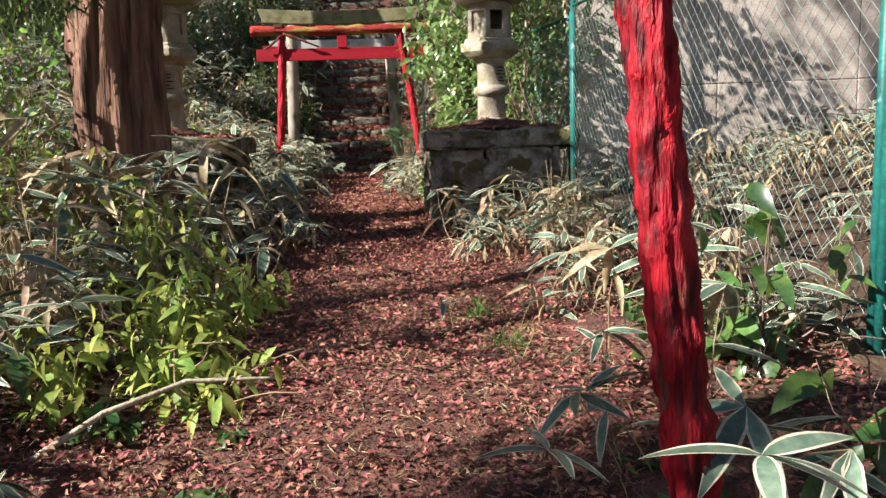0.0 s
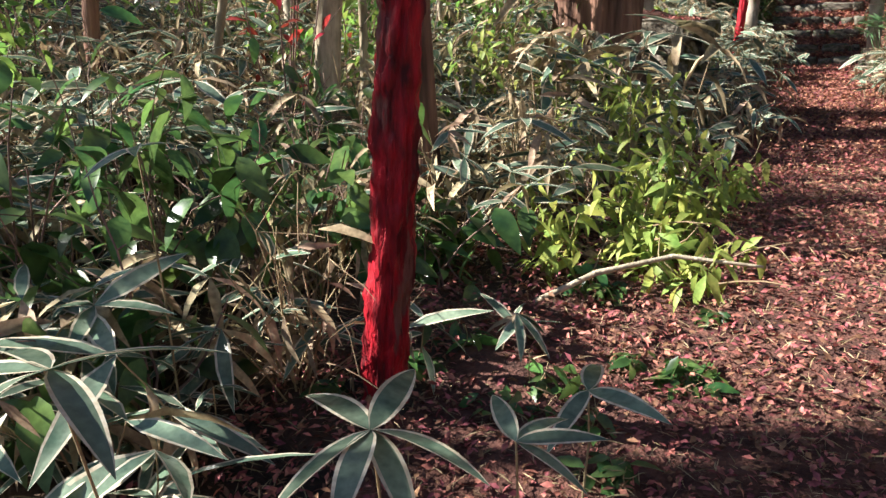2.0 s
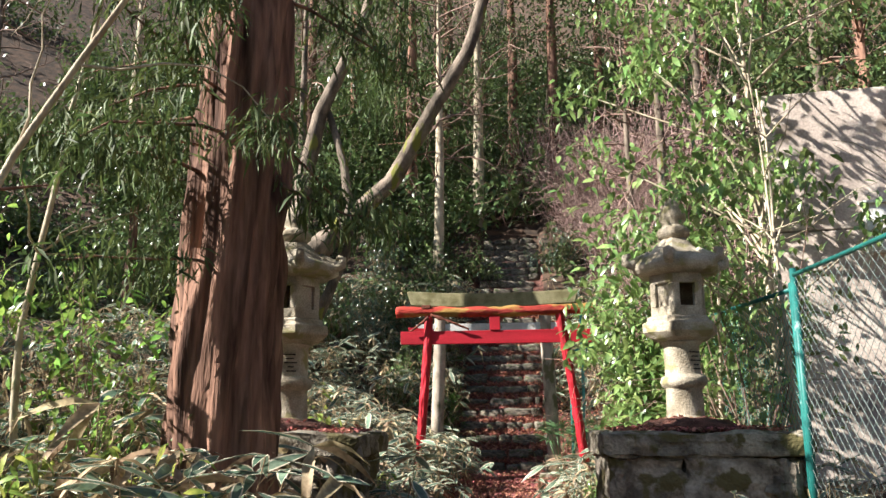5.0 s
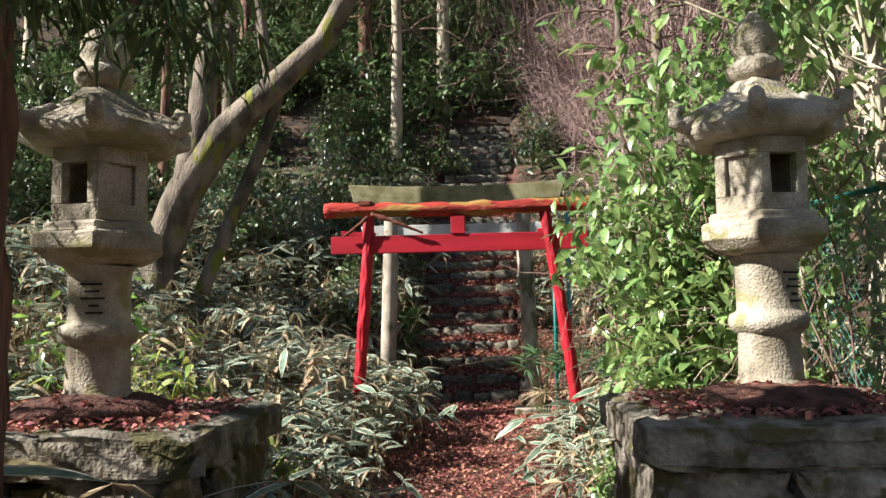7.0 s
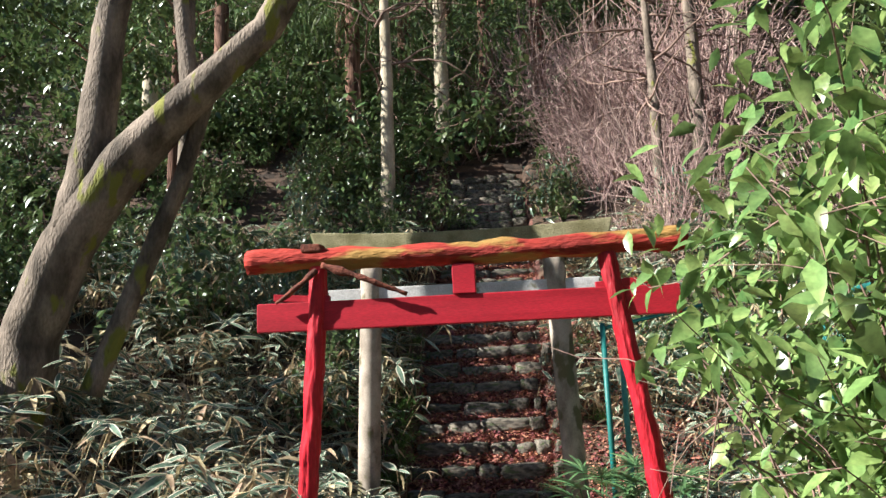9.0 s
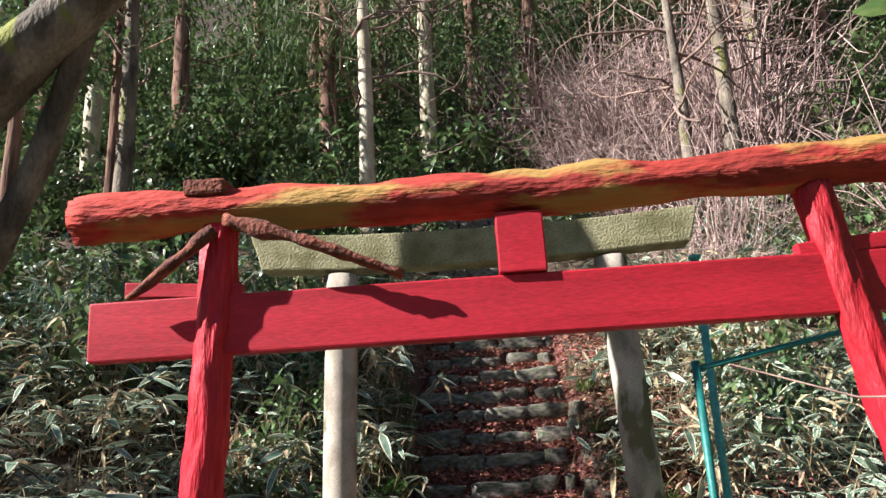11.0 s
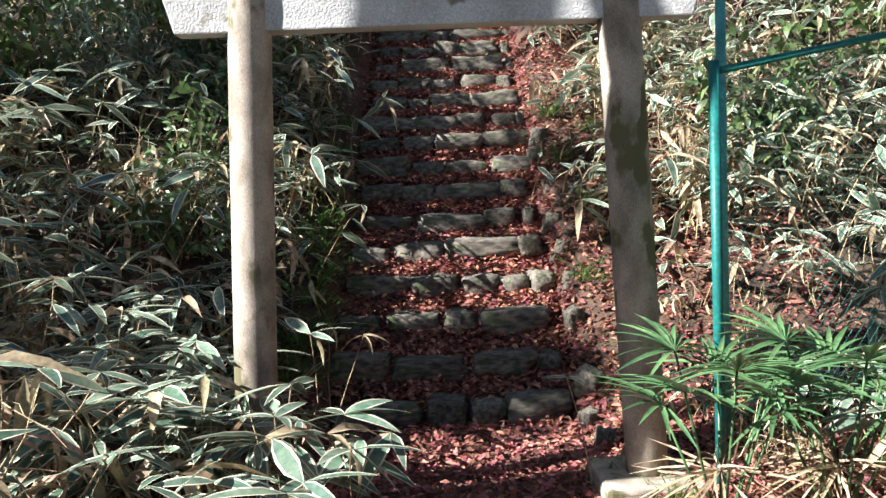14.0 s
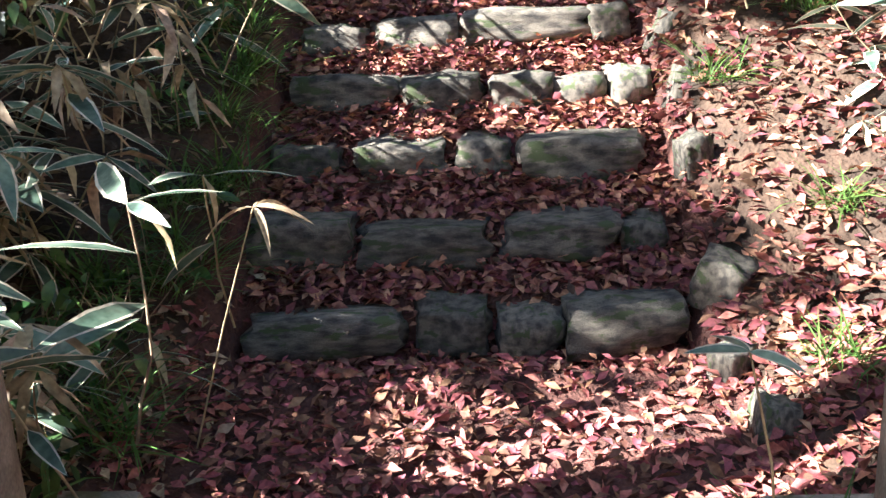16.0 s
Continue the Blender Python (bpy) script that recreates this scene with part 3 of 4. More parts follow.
def frames(yaw, pitch, roll, scale, place):
    """Stacked 3x4 transforms from arrays of angles in radians."""
    cy, sy, cp, sp, cr, sr = np.cos(yaw), np.sin(yaw), np.cos(pitch), np.sin(pitch), np.cos(roll), np.sin(roll)
    x = np.stack([cy * cp, sy * cp, sp], 1)
    y0 = np.stack([-sy, cy, np.zeros_like(cy)], 1)
    z0 = np.cross(x, y0)
    y = y0 * cr[:, None] + z0 * sr[:, None]
    z = np.cross(x, y)
    return np.stack([x, y, z], 2) * np.asarray(scale)[:, None, None], np.asarray(place)

def scatter(template, rot, place):
    V, F, S = template
    out = np.einsum("nij,kj->nki", rot, V) + place[:, None, :]
    n = len(place)
    faces = (F[None] + (np.arange(n) * len(V))[:, None, None]).reshape(-1, F.shape[1])
    return out.reshape(-1, 3), faces, np.tile(S, n)

def cloud(n, centre, radii, g, hollow=0.5):
    """Random places in an ellipsoid, more of them near its skin, in uneven clumps."""
    d = g.normal(size=(n, 3))
    d /= np.linalg.norm(d, axis=1, keepdims=True)
    r = g.uniform(hollow, 1, n) ** 0.7
    lump = np.array([1 + 0.55 * wobble(q, 1.7, centre[0]) for q in d])
    return np.array(centre) + d * (r * lump)[:, None] * np.array(radii)

def wander(p, way, length, g, bend=0.25, k=6, rise=0.0):
    pts = [Vector(p)]
    w = Vector(way).normalized()
    for _ in range(k):
        w = (w + Vector(g.normal(size=3)) * bend + Vector((0, 0, rise))).normalized()
        pts.append(pts[-1] + w * length / k)
    return pts

SASA_T = leaf_template(0.205, 0.043, 4, 0.15, 0.22, True)
BROAD_T = leaf_template(0.095, 0.042, 3, 0.2, 0.3)
SMALL_T = leaf_template(0.06, 0.028, 2, 0.2, 0.2)
DRY_T = leaf_template(0.17, 0.032, 3, 0.5, 0.5)
FROND_T = leaf_template(0.13, 0.016, 2, 0.2, 0.5)
LITTER_T = leaf_template(0.05, 0.026, 2, 0.35, 0.15)
BLADE_T = leaf_template(0.26, 0.008, 3, 0.3, 0.6)

def twig_bush(name, label, category, at, size, g, leaf_t, leaf_m, leaves, stem_m=TWIG, stems=12, group="", scale=1.0, droop=0.3, thick=0.006, side=0.0):
    """A shrub of wandering stems with leaves set on and round its twigs."""
    t = thing(name, label, category, group, at)
    T, ends = [], []
    for i in range(stems):
        a = g.uniform(0, 2 * np.pi)
        way = (np.cos(a) * 0.75 + side, np.sin(a) * 0.75, 1.0)
        p0 = (g.normal() * size[0] * 0.15, g.normal() * size[1] * 0.15, -0.05)
        pts = wander(p0, way, size[2] * g.uniform(0.7, 1.1), g, 0.22)
        pts = [Vector((q.x * size[0] / size[2] * 1.2, q.y * size[1] / size[2] * 1.2, q.z)) for q in pts]
        T.append(tube(pts, np.linspace(thick, thick * 0.35, len(pts)), 5, caps=False))
        ends += pts[2:]
        for _ in range(2):
            q = pts[g.integers(2, len(pts) - 1)]
            sp = wander(q, g.normal(size=3) + np.array((0, 0, 0.4)), size[2] * 0.35, g, 0.3, 4)
            T.append(tube(sp, np.linspace(thick * 0.5, thick * 0.2, len(sp)), 4, caps=False))
            ends += sp[1:]
    v, f = tubes(T)
    link_mesh("stem_mass", v, f, stem_m, t)
    if leaves:
        E = np.array(ends)
        place = E[g.integers(0, len(E), leaves)] + g.normal(size=(leaves, 3)) * np.array(size) * 0.07
        place[:, 2] = np.maximum(place[:, 2], 0.03)
        wx, wy, wz = place[:, 0] + at[0], place[:, 1] + at[1], place[:, 2] + at[2]
        keep = (np.abs(wx - path_x(wy)) > (0.80 if at[0] > 0.5 else 0.45)) | (wz > 2.9) | (at[0] == 0)
        keep &= ~((at[0] > 1.0) & (at[1] > -2.3) & (np.abs(wx) < 1.32) & (wz < 1.45))
        place = place[keep]
        leaves = len(place)
        rot, pl = frames(g.uniform(0, 2 * np.pi, leaves), g.uniform(-0.7, 0.5, leaves) - droop, g.normal(size=leaves) * 0.5, scale * g.uniform(0.6, 1.3, leaves), place)
        v, f, s = scatter(leaf_t, rot, pl)
        link_mesh("foliage", v, f, [leaf_m, SASA_EDGE], t, slots=s)
    return t

def sasa_plant(name, label, g, culms=7, spread=0.3, tall=0.55, dry=0.25, at=(0, 0, 0), group="bamboo grass on the banks", leaves=6, grow=1.0):
    """Bamboo grass: thin culms that end in fans of broad leaves with pale margins."""
    t = thing(name, label, "bamboo grass", group, at)
    T, Y, P, R, S, C = [], [], [], [], [], []
    for _ in range(culms):
        p0 = (g.normal() * spread * 0.6, g.normal() * spread * 0.6, -0.04)
        pts = wander(p0, (g.normal() * 0.35, g.normal() * 0.35, 1), tall * g.uniform(0.5, 1.15), g, 0.12, 5)
        T.append(tube(pts, np.linspace(0.0035, 0.002, len(pts)), 5, caps=False))
        a0 = g.uniform(0, 6.28)
        for q in range(leaves):
            Y.append(a0 + g.normal() * 0.25 + (q - leaves / 2) * 1.0), P.append(g.uniform(-0.55, 0.5)), R.append(g.normal() * 0.35), S.append(grow * g.uniform(0.65, 1.35))
            C.append(pts[-1] if q < leaves - 2 else pts[-2 - (q % 2)])
    v, f = tubes(T)
    link_mesh("stem_mass", v, f, STEM, t)
    n = len(Y)
    pick = g.uniform(size=n) < dry
    Y, P, R, S, C = (np.array(q) for q in (Y, P, R, S, C))
    for mask, tm, mats, nm in ((~pick, SASA_T, [SASA, SASA_EDGE], "foliage"), (pick, DRY_T, [DRY_LEAF, SASA_EDGE], "withered_foliage")):
        if mask.sum():
            rot, pl = frames(Y[mask], P[mask] - (0.3 if nm != "foliage" else 0), R[mask], S[mask], C[mask])
            v, f, s = scatter(tm, rot, pl)
            link_mesh(nm, v, f, mats, t, slots=s)
    return t

def tree(name, label, at, trunk_pts, radii, bark, limbs=(), g=None, crown=None, ridges=0.12, sides=20, rough=0.08, group=""):
    t = thing(name, label, "tree", group, at)
    v, f = tube(trunk_pts, radii, sides, rough, 2.5, at[0], ridges, step=0.10)
    link_mesh("trunk", v, f, bark, t)
    for pts, r in limbs:
        v, f = tube(pts, r, 12, rough, 3.5, at[1], ridges, step=0.10)
        link_mesh("limb", v, f, bark, t)
    if crown:
        crown(t)
    return t

# big cedar beside the path
g = np.random.default_rng(11)

def fronds(t, centres, n, size, mat, template=FROND_T, droop=0.5, name="crown", scale=1.0, g=g, hollow=0.2):
    P = np.concatenate([cloud(n, c, size, g, hollow) for c in centres])
    k = len(P)
    rot, pl = frames(g.uniform(0, 6.28, k), g.uniform(-1.0, 0.2, k) - droop * 0.3, g.normal(size=k) * 0.4, scale * g.uniform(0.6, 1.4, k), P)
    v, f, s = scatter(template, rot, pl)
    return link_mesh(name, v, f, mat, t)

def cedar_crown(t):
    T = []
    for i in range(16):
        a, z = g.uniform(0, 6.28), g.uniform(2.6, 6.5)
        pts = wander((0, 0, z), (math.cos(a), math.sin(a), -0.15), g.uniform(0.9, 1.9), g, 0.15, 6)
        v, f = tube(pts, np.linspace(0.02, 0.005, len(pts)), 5, caps=False)
        link_mesh("branch", v, f, CEDAR, t)
        fronds(t, [pts[3], pts[4], pts[5], pts[6]], 80, (0.26, 0.26, 0.22), FROND, scale=1.15, name="frond_spray", g=g)
    for i in range(12):
        a, z = g.uniform(1.9, 5.2), g.uniform(1.9, 3.8)
        pts = wander((0.2 * math.cos(a), 0.2 * math.sin(a), z), (math.cos(a), math.sin(a), 0.05), g.uniform(0.9, 1.7), g, 0.14, 6, -0.07)
        v, f = tube(pts, np.linspace(0.014, 0.004, len(pts)), 5, caps=False)
        link_mesh("branch", v, f, CEDAR, t)
        fronds(t, pts[2:], 60, (0.22, 0.22, 0.20), FROND, scale=1.0, name="frond_spray", g=g)
    fronds(t, [(0.3 * math.sin(i), 0.3 * math.cos(i), 8 + 0.5 * i) for i in range(8)], 160, (1.6, 1.6, 0.8), FROND, scale=2.4, g=g)

tree("cedar_tree", "tall cedar with shaggy reddish-brown bark beside the path", (-1.66, -5.58, gz(-1.66, -5.58) - 0.1),
     [(0, 0, -0.2), (0, 0, 0.3), (-0.02, 0, 1.2), (0.02, 0, 3), (0.02, 0.02, 7), (0, 0, 13)], (0.42, 0.36, 0.335, 0.31, 0.26, 0.05), CEDAR, g=g, crown=cedar_crown, ridges=0.30, sides=64, rough=0.03)

# forked mossy tree on the bank
z0 = gz(-3.95, 1.7)
tree("leaning_tree", "leaning forked grey tree with yellow-green moss on its bark", (-3.95, 1.7, z0),
     [(0, 0, -0.3), (0.1, 0, 0.8), (0.4, 0, 1.6), (0.85, 0, 2.25), (1.35, 0, 2.75), (2.2, 0, 3.5), (2.9, -0.1, 4.7), (3.5, 0, 5.8), (3.9, 0.1, 7.2), (5.0, 0.2, 9.0)],
     (0.28, 0.24, 0.23, 0.21, 0.17, 0.14, 0.12, 0.11, 0.09, 0.04), GREY_BARK,
     [([(0.45, 0, 1.7), (0.6, 0.05, 2.6), (0.65, 0.1, 3.6), (0.9, 0.1, 4.8), (1.6, 0.1, 6.4), (2.0, 0.1, 8)], (0.21, 0.175, 0.15, 0.12, 0.09, 0.04)),
      ([(0.55, 0.2, 0.3), (0.95, 0.25, 1.3), (1.35, 0.2, 2.2), (1.6, 0.1, 2.9)], (0.10, 0.09, 0.08, 0.07)),
      ([(1.5, 0.0, 2.9), (1.35, 0.1, 3.9), (1.0, 0.2, 5.0)], (0.09, 0.07, 0.05))], g=g, rough=0.10, ridges=0.08)

# thin tree and saplings among the left undergrowth
def sapling(x, y, h, r, bark, lean=(0.05, 0.0), label="slim pale-barked sapling in the undergrowth"):
    z = gz(x, y)
    pts = wander((0, 0, -0.1), (lean[0], lean[1], 1), h, g, 0.05, 8)
    t = thing("sapling", label, "tree", "saplings", (x, y, z))
    v, f = tube(pts, np.linspace(r, r * 0.4, len(pts)), 12, 0.08, 4, x, 0.06, step=0.12)
    link_mesh("trunk", v, f, bark, t)
    for _ in range(7):
        q = pts[g.integers(3, 8)]
        v, f = tube(wander(q, (g.normal(), g.normal(), 0.7), h * 0.25, g, 0.2, 5), np.linspace(r * 0.35, 0.003, 6), 5, caps=False)
        link_mesh("branch", v, f, bark, t)

for q in ((-2.55, -8.6, 6.5, 0.085, PALE_BARK), (-1.47, -9.35, 4.2, 0.080, CEDAR, (-0.06, 0.0)), (-2.5, -8.2, 5, 0.03, PALE_BARK), (-3.3, -8.9, 5, 0.03, PALE_BARK, (0.3, 0)), (-2.9, -7.4, 4.5, 0.028, PALE_BARK, (0.35, 0.1)),
          (-3.9, -7.0, 5, 0.05, PALE_BARK), (-4.6, -8.5, 6, 0.06, CEDAR), (-3.1, -5.6, 5, 0.03, PALE_BARK, (-0.2, 0)), (2.7, -3.6, 4, 0.022, PALE_BARK, (0.12, 0)), (2.8, -3.35, 4.2, 0.02, PALE_BARK, (-0.1, 0)),
          (3.2, -4.6, 3.6, 0.018, PALE_BARK, (0.15, 0)), (2.15, -3.1, 2.6, 0.03, PALE_BARK, (0.2, 0))):
    sapling(*q)

# forest on the slope
def forest_tree(x, y, h, r, kind, seed):
    gg = np.random.default_rng(seed)
    z = gz(x, y)
    def crown(t):
        if kind == "bare":
            T = []
            for _ in range(26):
                q = (gg.normal() * 0.15, gg.normal() * 0.15, h * gg.uniform(0.3, 0.95))
                pts = wander(q, (gg.normal(), gg.normal(), 0.5), h * gg.uniform(0.15, 0.32), gg, 0.25, 6)
                v, f = tube(pts, np.linspace(0.03, 0.006, 7), 5, caps=False)
                link_mesh("branch", v, f, TWIG, t)
                for _ in range(4):
                    T.append(tube(wander(pts[gg.integers(2, 6)], gg.normal(size=3) + np.array((0, 0, 0.2)), 0.8, gg, 0.3, 4), np.linspace(0.010, 0.003, 5), 4, caps=False))
            v, f = tubes(T)
            link_mesh("twig_mass", v, f, TWIG, t)
        else:
            lo, many = {"sparse": (0.66, 5), "canopy": (0.58, 9)}.get(kind, (0.16, 18))
            centres = [(gg.normal() * h * 0.11, gg.normal() * h * 0.11, h * gg.uniform(lo, 0.98)) for _ in range(many)]
            for c in centres:
                v, f = tube([(0, 0, max(c[2] - 0.5, 0.5)), c], (0.03, 0.008), 5, caps=False)
                link_mesh("branch", v, f, CEDAR, t)
            fronds(t, centres, 260, (h * 0.13, h * 0.13, h * 0.06), DARK_LEAF if kind in ("evergreen", "canopy") else FROND, SMALL_T if kind in ("evergreen", "canopy") else FROND_T, scale=2.6, g=gg)
    tree("forest_tree", {"bare": "bare leafless tree on the wooded slope", "evergreen": "dark evergreen tree on the wooded slope", "cedar": "straight cedar tree on the wooded slope", "sparse": "unseen slim cedar with a thin crown added to shade the first gate", "canopy": "evergreen tree with a high crown added to shade the steps"}[kind],
         (x, y, z - 0.2), [(0, 0, 0), (0.05, 0, h * 0.4), (0, 0.05, h)], (r, r * 0.75, r * 0.15), PALE_BARK if kind == "bare" and x < 0 and y > 10 else (GREY_BARK if kind == "bare" else CEDAR), g=gg, crown=crown, sides=12, ridges=0.1, group="trees on the slope")

# the canopy trees at the list's end are added to shade the stone steps
spots = [(-1.9, 10.5, 9, 0.16, "bare"), (-0.95, 13.8, 11, 0.20, "bare"), (-5.5, 9, 10, 0.16, "bare"), (-3.2, 14, 13, 0.22, "cedar"), (1.6, 15.5, 13, 0.22, "evergreen"), (-4.2, 17.5, 12, 0.2, "evergreen"), (3.4, 17, 12, 0.2, "evergreen"), (-7.6, 12.0, 11, 0.2, "bare"), (7.0, 16, 12, 0.2, "evergreen"), (-1.2, 23, 13, 0.2, "cedar"), (2, 22, 13, 0.2, "evergreen"), (-11, 16, 12, 0.2, "evergreen"), (11, 13, 12, 0.2, "evergreen"),
         (0.2, 17, 12, 0.25, "evergreen"), (-2.5, 20, 14, 0.25, "evergreen"), (4.2, 10, 9, 0.16, "bare"), (6.0, 13, 10, 0.18, "bare"), (3.2, 9.2, 7, 0.12, "bare"), (8.5, 10, 11, 0.2, "bare"), (-12, 12, 10, 0.2, "bare"),
         (-7, 15, 14, 0.22, "cedar"), (-15, 3, 9, 0.18, "bare"), (-17, -3, 7, 0.2, "cedar"), (-18, -7, 9, 0.2, "evergreen"), (10, 4, 11, 0.2, "evergreen"), (7.5, 5.0, 9, 0.15, "evergreen"), (-6.5, 20, 14, 0.2, "evergreen"),
         (5, 20, 14, 0.2, "evergreen"), (9.5, 17, 14, 0.2, "cedar"), (-14, 8, 9, 0.2, "bare"), (-20, -1, 10, 0.2, "cedar"), (13, 9, 12, 0.2, "cedar"), (-9.5, -6.5, 8, 0.12, "bare"), (-16, -11, 9, 0.2, "evergreen"), (-19, -14, 10, 0.2, "cedar"), (-13, -4, 7, 0.12, "bare"), (-14.5, -9, 7, 0.13, "cedar"), (-6.7, 2.5, 4.6, 0.11, "canopy"), (-6.5, 4.6, 5.6, 0.12, "canopy"), (-6.2, 7.2, 6.5, 0.12, "canopy"), (-6.0, 9.6, 6.5, 0.12, "canopy")]
for i, q in enumerate(spots):
    forest_tree(*q, 100 + i)

# unseen trees added beside and behind the walk's start to throw dappled shade
for i, q in enumerate([(-4.7, -12.2, 5.2, 0.08, "sparse"), (-7.5, -14.5, 8, 0.13, "bare"), (-9.2, -13.6, 6, 0.08, "bare"), (-8.0, -10.2, 8, 0.12, "bare"),
                        (6.5, -14, 9, 0.16, "evergreen"), (1.5, -21, 9, 0.2, "evergreen"), (7, -7, 9, 0.15, "bare")]):
    forest_tree(*q, 300 + i)

# ---- shrubs ----
def bush_at(x, y, *a, dz=0.0, **k):
    return twig_bush(a[0], a[1], a[2], (x, y, gz(x, y) + dz), *a[3:], **k)

B = "shrub"
g = np.random.default_rng(21)
# large leafy shrub over the right post of the far gate
bush_at(1.72, -1.2, "leafy_shrub", "tall bright green broad-leaved shrub leaning over the gate", B, (0.9, 0.9, 3.0), g, BROAD_T, GREEN_LEAF, 2300, stems=22, scale=1.5, thick=0.010, group="broad-leaved shrubs")
bush_at(2.0, -2.0, "leafy_shrub", "tall bright green broad-leaved shrub leaning over the fence", B, (1.0, 0.8, 3.6), g, BROAD_T, GREEN_LEAF, 2400, stems=22, scale=1.45, thick=0.010, group="broad-leaved shrubs")
bush_at(2.05, -1.6, "leafy_shrub", "tall overhanging green shrub with drooping broad leaves", B, (1.0, 0.9, 4.2), g, BROAD_T, GREEN_LEAF, 1800, stems=18, scale=1.6, thick=0.011, group="broad-leaved shrubs", side=-0.3)
bush_at(2.5, -3.2, "leafy_shrub", "tall green broad-leaved shrub grown through the fence", B, (0.8, 0.8, 3.4), g, BROAD_T, GREEN_LEAF, 1200, stems=16, scale=1.0, thick=0.010, group="broad-leaved shrubs")
bush_at(1.15, -2.6, "leafy_shrub", "low green broad-leaved shrub beside the pedestal", B, (0.35, 0.5, 0.8), g, BROAD_T, GREEN_LEAF, 420, stems=10, scale=0.8, group="broad-leaved shrubs")
# light-leaved tree over the fence
zt = gz(2.75, -3.0)
def light_crown(t):
    gg = np.random.default_rng(77)
    cs = [(gg.normal() * 0.8 - 0.2, gg.normal() * 0.7, gg.uniform(2.2, 5.8)) for _ in range(26)]
    for c in cs:
        v, f = tube([(0, 0, max(c[2] - 1.0, 0.8)), c], (0.016, 0.005), 5, caps=False)
        link_mesh("branch", v, f, PALE_BARK, t)
    fronds(t, cs, 110, (0.5, 0.5, 0.35), GREEN_LEAF, BROAD_T, scale=1.15, g=gg)
tree("leafy_tree", "slender tree with light green leaves behind the fence", (2.75, -3.0, zt), [(0, 0, -0.1), (0.05, 0, 2), (0, 0.1, 5.8)], (0.05, 0.04, 0.01), PALE_BARK, g=g, crown=light_crown, sides=10)
twig_bush("bare_shrub", "leafless pale-stemmed shrub growing beside the stone lantern", B, (2.15, -3.0, gz(2.15, -3.0)), (0.8, 0.5, 2.6), np.random.default_rng(5), SMALL_T, GREEN_LEAF, 0, stem_m=PALE_BARK, stems=5, thick=0.014)
# yellow-green shrubs along the left edge of the path
for x, y, s in ((-0.55, -8.8, 0.55), (-0.9, -8.1, 0.70), (-0.40, -9.35, 0.42), (-1.2, -7.5, 0.8), (-1.5, -6.9, 0.9), (-2.0, -6.6, 1.0), (-2.2, -7.4, 1.0), (-0.20, -8.9, 0.36), (-0.75, -9.1, 0.5), (-0.45, -8.2, 0.5)):
    bush_at(x, y, "yellow_shrub", "yellow-green leafy shrub at the edge of the path", B, (0.55, 0.55, s), g, leaf_template(0.11, 0.034, 3, 0.2, 0.5), YELLOW_LEAF, 200, stem_m=STEM, stems=10, scale=1.0, group="yellow-green shrubs")
for x, y, h in ((-1.62, -3.15, 1.35), (-2.1, -3.0, 1.1), (-1.25, -2.75, 0.7)):
    bush_at(x, y, "yellow_shrub", "yellow-green leafy shrub beside the lantern pedestal", B, (0.4, 0.4, h), g, leaf_template(0.13, 0.045, 5, 0.2, 0.4), YELLOW_LEAF, 110, stem_m=STEM, stems=7, scale=1.0, group="yellow-green shrubs")
# broad-leaved plants near the start
for x, y, s in ((-1.45, -11.3, 0.8), (-2.0, -11.2, 1.1), (-2.5, -11.6, 1.2), (-1.9, -10.7, 1.0), (-2.8, -10.9, 1.4), (2.1, -9.4, 0.9), (-1.6, -10.3, 0.8), (-1.9, -9.7, 0.8), (-1.2, -10.0, 0.5), (-2.5, -10.2, 1.0), (-2.3, -9.2, 0.9), (2.0, -10.6, 0.8)):
    bush_at(x, y, "leafy_shrub", "dark green broad-leaved shrub in the undergrowth", B, (0.45, 0.45, s), g, leaf_template(0.165, 0.070, 6, 0.2, 0.35), UNDER_LEAF, 80, stems=11, scale=1.0, group="undergrowth shrubs")
for x, y, s in ((-2.9, -6.9, 2.2), (-3.6, -6.2, 2.5), (-2.6, -5.6, 1.8), (-3.4, -4.6, 2.0), (-4.4, -7.5, 2.6), (-2.7, -8.0, 1.6), (-5.0, -5.5, 2.8), (-2.6, -2.6, 1.4), (-4.2, -9.3, 2.0), (-5.6, -8.2, 3), (-3.4, -10.6, 1.8), (-5.2, -10.5, 1.6)):
    bush_at(x, y, "leafy_shrub", "green broad-leaved evergreen shrub among saplings", B, (0.7, 0.7, s), g, BROAD_T, BRIGHT_LEAF, 480, stems=12, scale=0.95, group="undergrowth shrubs")
bush_at(-2.6, -8.9, "red_leaved_shrub", "tall thin shrub with a few red autumn leaves", B, (0.5, 0.5, 2.9), g, BROAD_T, RED_LEAF, 90, stems=7, scale=0.9)

# tangles of dead stems
tangles = [twig_bush("dead_stem_tangle", "tangle of thin pale dead stems in the undergrowth", "dead stems", (0, 0, 0), (0.35, 0.35, 0.8), np.random.default_rng(90 + i), DRY_T, DRY_LEAF, 40, stem_m=STEM, stems=16, thick=0.0045, group="dead stems") for i in range(3)]
